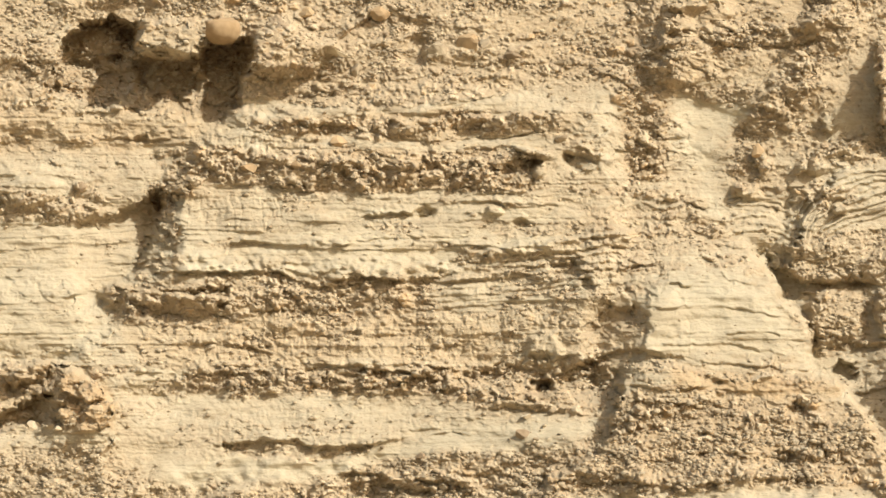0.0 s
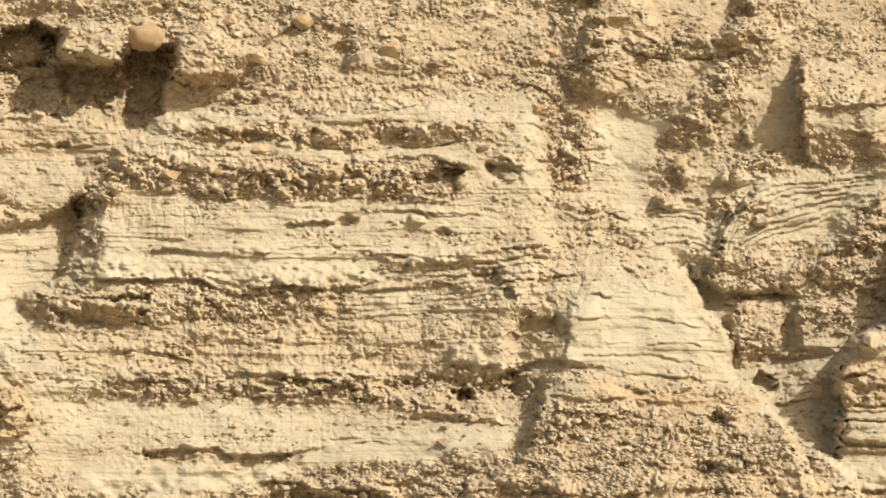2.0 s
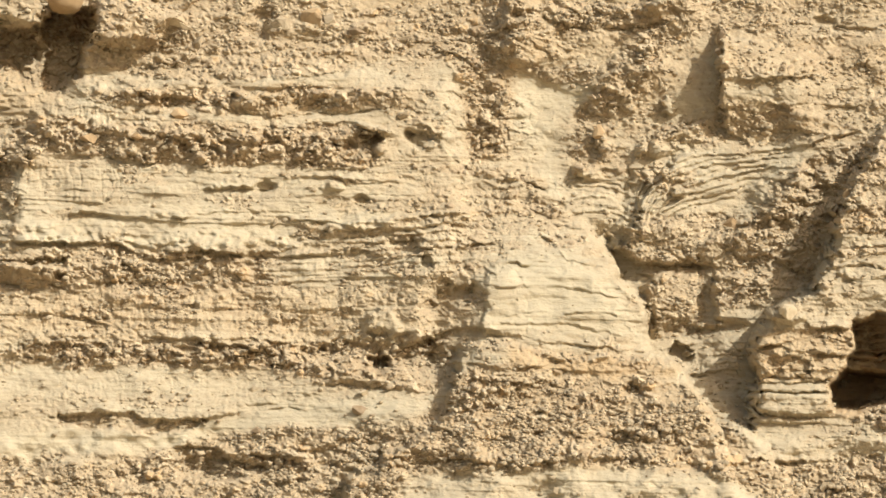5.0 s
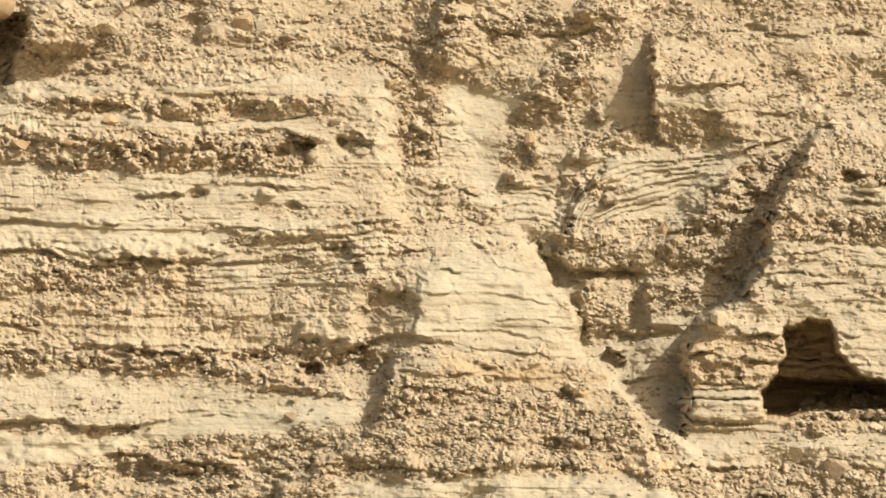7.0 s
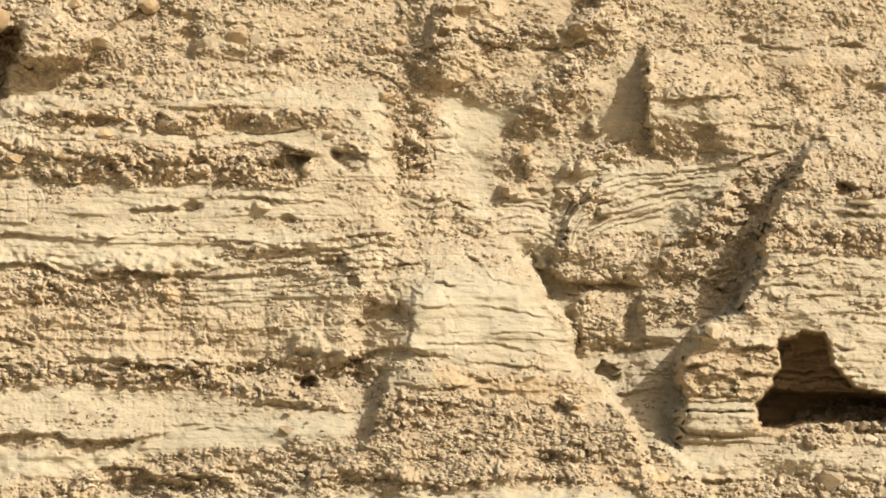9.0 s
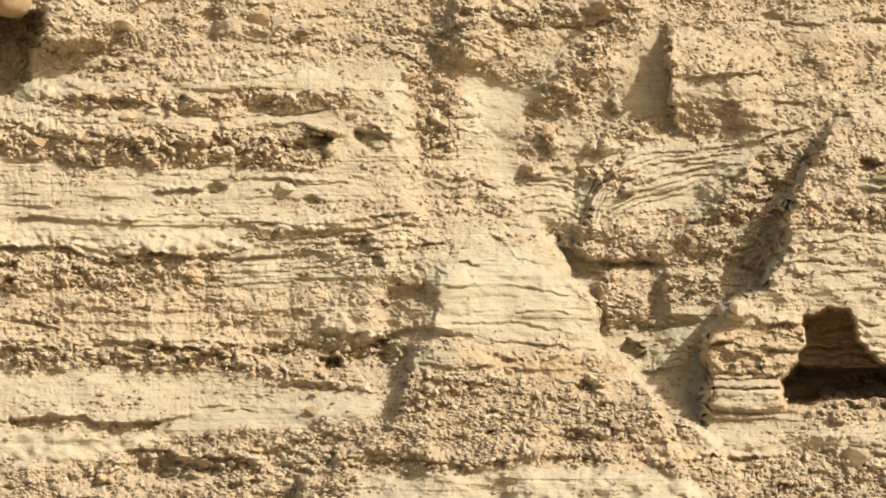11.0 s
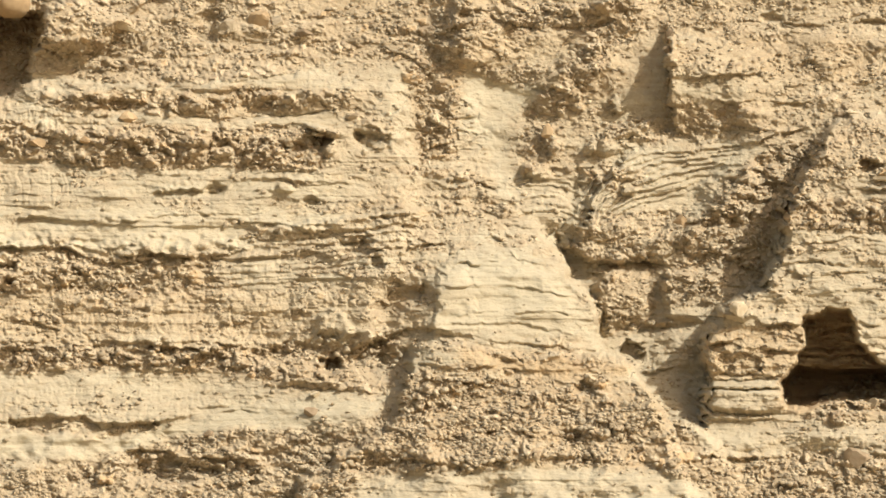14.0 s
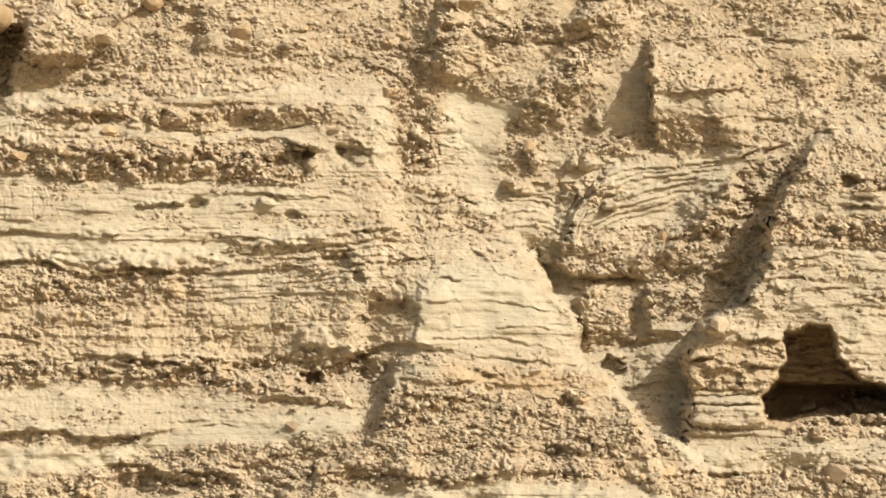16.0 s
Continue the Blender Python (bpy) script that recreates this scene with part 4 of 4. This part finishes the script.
def sheet(name, points, mat, mask=None, fields=()):
    """A mesh over a grid of points (rows, columns, 3), or over the cells of it that mask names."""
    r, c = points.shape[:2]
    a = (np.arange(r - 1)[:, None] * c + np.arange(c - 1)[None, :])
    a = a.ravel() if mask is None else a[mask]
    quads = np.stack([a, a + c, a + c + 1, a + 1], -1)
    used, quads = np.unique(quads, return_inverse=True)
    me = bpy.data.meshes.new(name)
    me.vertices.add(len(used))
    me.vertices.foreach_set("co", points.reshape(-1, 3)[used].reshape(-1).astype(np.float32))
    me.loops.add(quads.size)
    me.loops.foreach_set("vertex_index", quads.reshape(-1).astype(np.int32))
    me.polygons.add(quads.size // 4)
    me.polygons.foreach_set("loop_start", np.arange(0, quads.size, 4, dtype=np.int32))
    me.polygons.foreach_set("loop_total", np.full(quads.size // 4, 4, np.int32))
    me.update(calc_edges=True)
    me.materials.append(mat)
    me.shade_smooth()
    for key, field in fields:
        layer = me.attributes.new(key, "FLOAT", "POINT")
        layer.data.foreach_set("value", np.clip(field, 0, 1).reshape(-1)[used].astype(np.float32))
    return new(name, me)


# the cliff falls into a few great masses, each an object of its own
PART = np.zeros(U.shape, np.int8)
for number, outline in ((1, [(-6000, 850), (120, 790), (300, 852), (560, 845), (720, 805), (1000, 790), (1080, 780), (900, 1500), (-6000, 1500)]),
                        (2, [(1060, 600), (1085, 555), (1130, 515)] + BUTTRESS[3:-1] + [(900, 1400), (960, 880), (1075, 780)]),
                        (3, BLOCK)):
    w = window(outline, 40)
    PART[w][inside(outline, w, True) > 0] = number
CREST = np.interp(us, [1890, 1945, 1985, 2080, 2600, 7000], [-60, -30, -16, -2, 20, 60]) + 2.5 * value(us / 9, us * 0, 55)
PART[:-1][(vs[1:, None] < CREST[None, :]) & (us > 1890)[None, :]] = -1
FIELDS = (("gravel", G), ("ochre_and_shade", OCHRE_AND_SHADE), ("dust", DUST), ("stone", STONE_AT), ("hue", HUE))
MASSES = []
for number, (name, label) in enumerate((("cliff_face", "sunlit tan cliff of bedded silt and gravel with ledges and gullies"),
                                        ("rubble_apron", "slope of loose tan rubble at the cliff's foot"),
                                        ("rock_buttress", "pale layered buttress standing on a brown gravel block"),
                                        ("cave_block", "layered block of tan rock with a dark cave and a pillar"))):
    MASSES.append(tagged(sheet(name, POINTS, EARTH, PART[:-1, :-1] == number, FIELDS), label, "cliff", kind="structure"))

# the valley floor: one sheet from the cliff's foot to the horizon, with the bank on which the camera stands
gx = np.concatenate([-np.geomspace(2500, 40, 40), np.linspace(-36, 36, 25), np.geomspace(40, 2500, 40)])
gy = np.concatenate([-np.geomspace(2500, 40, 40), np.linspace(-36, 150, 63)])
GX, GY = np.meshgrid(gx, gy)
GZ = 10.4 * smooth((70 - GY) / 75) + 0.5 * fbm(GX / 14, GY / 14, 3, 51) * smooth((GY - 8) / 20)
ground = sheet("ground", np.stack([GX, GY, GZ], -1)[::-1], GROUND)
tagged(ground, "stony tan floor of the dry valley", "ground", kind="structure")
first = np.where(us > 1890, np.searchsorted(vs, CREST), 0)
top = POINTS[np.maximum(first - 1, 0), np.arange(len(us))]
plateau = sheet("plateau", np.stack([top + np.array([0, d, h]) for d, h in ((1200, 0), (200, 0), (40, -0.5), (0, 0))]), GROUND)
tagged(plateau, "flat stony top behind the cliff", "plateau", kind="structure")

# ---------------------------------------------------------------- boulders and stones


def stone_mesh(name, seed, mat, level=2, rough=0.22, cuts=4):
    """A broken stone about one metre in radius."""
    rnd = random.Random(seed)
    bm = bmesh.new()
    bmesh.ops.create_icosphere(bm, subdivisions=level, radius=1.0)
    off = Vector((seed * 7.3, seed * 3.1, seed * 1.7))
    sides = [(Vector((rnd.uniform(-1, 1), rnd.uniform(-1, 1), rnd.uniform(-1, 1))).normalized(), rnd.uniform(0.38, 0.72)) for _ in range(cuts)]
    for w in bm.verts:
        w.co *= 1 + rough * (noise.noise(w.co * 1.1 + off) + 0.6 * noise.noise(w.co * 2.6 + off) + 0.3 * noise.noise(w.co * 6 + off))
        for way, reach in sides:
            over = w.co.dot(way) - reach
            if over > 0:
                w.co -= way * over * 0.97
        w.co *= 1 + 0.3 * rough * noise.noise(w.co * 9 + off)
    me = bpy.data.meshes.new(name)
    bm.to_mesh(me)
    bm.free()
    me.materials.append(mat)
    if cuts < 4:      # a stone rounded by water
        me.shade_smooth()
    return me


def boulder(u, v, ru, rv, mat, label, seed, sink=0.35, turn=0.0, rough=0.22, name="boulder", cuts=11):
    """A boulder set in the face: half-sizes ru and rv in chart units."""
    spot, _ = surface(u, v)
    me = stone_mesh(name, seed, mat, 3, rough, cuts)
    ob = new(name, me)
    rx, rz = ru * UNIT * 1.1, rv * UNIT * 1.1
    depth = (rx + rz) / 2
    ob.matrix_world = Matrix.LocRotScale(spot + Vector((0, -depth * (1 - 2 * sink), 0)), Euler((0, radians(turn), 0)), (rx, depth, rz))
    return tagged(ob, label, name)


boulder(394, 51, 31, 25, ORANGE, "rounded orange sandstone boulder wedged over the great hollow", 1, 0.15, rough=0.16, cuts=2)
boulder(830, 78, 24, 22, ORANGE, "orange-brown angular boulder set in the stony crest", 2)
boulder(862, 79, 15, 16, STONE, "tan boulder leaning on an orange one", 3)
boulder(776, 84, 20, 14, STONE, "tan boulder on the stony crest", 4)
boulder(676, 22, 22, 15, ORANGE, "pale orange boulder half buried in the crest", 5)
boulder(542, 21, 20, 11, ORANGE, "flat pale orange boulder half buried in the crest", 6)
boulder(594, 252, 19, 13, ORANGE, "brown-orange boulder jutting from a gravel bed", 7, 0.25)
boulder(628, 124, 12, 17, STONE, "upright tan boulder set in gravel", 8)
boulder(588, 90, 36, 9, PALE, "pale flat slab lying tilted on the crest", 9, 0.3, 14)
boulder(907, 97, 17, 8, BROWN, "brown boulder with a shaded underside", 10, 0.25)
boulder(996, 110, 17, 8, STONE, "grey-tan boulder on the crest", 11)
boulder(990, 244, 14, 8, STONE, "tan boulder on a gravel bed", 12)
boulder(437, 297, 17, 10, ORANGE, "pale orange boulder in a gravel bed", 13)
boulder(522, 292, 14, 10, ORANGE, "small orange boulder in a gravel bed", 14)
boulder(145, 331, 11, 9, BROWN, "brown boulder in the smooth west wall", 15)
boulder(56, 754, 18, 10, PALE, "pale boulder at the mouth of the small hollow", 16, 0.2, 20)
boulder(103, 757, 9, 6, PALE, "small pale boulder beside the small hollow", 17, 0.2)
boulder(742, 806, 10, 8, BROWN, "brown boulder lying on the dusty ramp", 18, 0.2)
boulder(921, 766, 13, 9, BROWN, "brown boulder lying on the dusty bench", 19, 0.2)
boulder(930, 736, 10, 7, PALE, "small pale boulder at the foot of the face", 20, 0.2)
boulder(1340, 268, 11, 18, ORANGE, "upright orange boulder on top of a tower", 21)
boulder(*east(1377, 366), 12, 12, ORANGE, "orange boulder perched on the ridge", 22, 0.15)
boulder(*east(1398, 376), 9, 7, PALE, "small pale boulder perched on the ridge", 23, 0.2)
boulder(*east(1270, 572), 15, 16, PALE, "pale boulder perched above the layered pillar", 24, 0.15)
boulder(*east(1170, 420), 19, 16, ORANGE, "round orange boulder set in the gully wall", 25, 0.4, rough=0.2)
boulder(*east(1475, 225), 14, 7, PALE, "pale flat boulder on the crest of the ridge", 26, 0.2)
boulder(*east(1552, 764), 13, 8, PALE, "pale boulder at the mouth of the cave", 27, 0.15)
boulder(*east(1508, 745), 12, 10, STONE, "grey-tan boulder on the cave floor", 28, 0.2)
boulder(*east(1430, 722), 20, 11, STONE, "tilted grey slab on the cave floor", 29, 0.2, -30)
boulder(*east(1477, 845), 23, 20, BROWN, "large grey-brown boulder in the rubble below the cave", 39, 0.45)
boulder(*east(1432, 846), 10, 9, BROWN, "brown boulder in the rubble below the cave", 31)
boulder(*east(1545, 332), 13, 8, STONE, "tan boulder on the eastern block", 32)
boulder(*east(1535, 345), 30, 7, PALE, "pale flat slab on the eastern block", 33, 0.3)

boulder(*east(1153, 88), 8, 17, BROWN, "dark brown pinnacle of rock standing on a rib", 34, 0.2, 6)
boulder(*east(1152, 118), 11, 12, BROWN, "brown boulder under the pinnacle", 35, 0.3)
boulder(*east(1172, 104), 10, 7, PALE, "pale boulder beside the pinnacle", 36, 0.3)

for u, v, ru, rv, seed in ((1455, 730, 13, 9, 41), (1478, 716, 15, 9, 42), (1518, 712, 15, 10, 43), (1552, 722, 13, 9, 44), (1405, 745, 10, 6, 45), (1540, 742, 12, 8, 46)):
    boulder(*east(u, v), ru, rv, BROWN, "brown boulder in the heap on the cave floor", seed, 0.3, 10 * seed % 50 - 25)["group"] = "boulders on the cave floor"

# loose and half-buried stones: the larger ones singly, the rest as rubble
shapes = [stone_mesh("stone", 100 + k, STONE, 1, 0.4, 9) for k in range(8)]
forms = []
for me in shapes:
    co = np.array([w.co for w in me.vertices])
    forms.append((co, np.array([list(p.vertices) for p in me.polygons])))
rng = np.random.RandomState(5)


def stony(u, v):
    i, j = np.searchsorted(us, u), np.searchsorted(vs, v)
    return G[j, i]


def dusty(u, v):
    return DUSTY[np.searchsorted(vs, v), np.searchsorted(us, u)]


def strew(name, label, count, low, high, zone):
    """Many small stones as one rubble mesh, denser where the beds are stony."""
    us_, vs_ = rng.uniform(zone[0], zone[2], count * 4), rng.uniform(zone[1], zone[3], count * 4)
    g = stony(us_, vs_)
    clump = np.clip(0.6 + fbm(us_ / 45, vs_ / 30, 3, 71), 0.05, 1.5)
    keep = rng.uniform(0, 1.1, count * 4) < (0.05 + g ** 1.3) * clump * (1 - 0.9 * dusty(us_, vs_))
    verts, faces, base = [], [], 0
    for u, v in list(zip(us_[keep], vs_[keep]))[:count]:
        spot, _ = surface(u, v)
        r = low * (high / low) ** (rng.uniform() ** 1.5) * UNIT
        co, tri = forms[rng.randint(len(forms))]
        a = rng.uniform(0, 6.3, 3)
        m = np.array(Euler(a).to_matrix())
        size = r * rng.uniform((0.9, 0.9, 0.55), (1.5, 1.0, 1.0))
        verts.append((co @ m.T) * size + np.array(spot) + np.array([0, -0.5 * r, 0.1 * r]))
        faces.append(tri + base)
        base += len(co)
    me = bpy.data.meshes.new(name)
    v_, f_ = np.concatenate(verts), np.concatenate(faces)
    me.vertices.add(len(v_))
    me.vertices.foreach_set("co", v_.reshape(-1).astype(np.float32))
    me.loops.add(f_.size)
    me.loops.foreach_set("vertex_index", f_.reshape(-1).astype(np.int32))
    me.polygons.add(len(f_))
    me.polygons.foreach_set("loop_start", np.arange(0, f_.size, 3, dtype=np.int32))
    me.polygons.foreach_set("loop_total", np.full(len(f_), 3, np.int32))
    me.update(calc_edges=True)
    me.materials.append(STONE)
    return tagged(new(name, me), label, "rubble", kind="stuff")


strew("crest_rubble", "small tan and brown stones on the crest slope", 8500, 1.5, 6.8, (-60, -80, 2050, 175))
strew("face_rubble", "small tan stones weathering out of the gravel beds", 9000, 1.4, 6.8, (-60, 175, 2050, 740))
strew("apron_rubble", "loose tan and brown stones at the cliff's foot", 8000, 1.5, 6.8, (-60, 740, 2050, 980))

count = 0
while count < 280:
    u, v = rng.uniform(-60, 2050), rng.uniform(-80, 980)
    if rng.uniform() > stony(u, v) ** 1.5:
        continue
    spot, _ = surface(u, v)
    r = rng.uniform(5.0, 9.0) * UNIT
    ob = new("stone", shapes[count % 8])
    ob.matrix_world = Matrix.LocRotScale(spot + Vector((0, -0.2 * r, 0)), Euler(rng.uniform(0, 6.3, 3)), r * Vector(rng.uniform((0.9, 0.8, 0.6), (1.4, 1.0, 1.0))))
    ob.parent = MASSES[PART[np.searchsorted(vs, v), np.searchsorted(us, u)]]
    count += 1
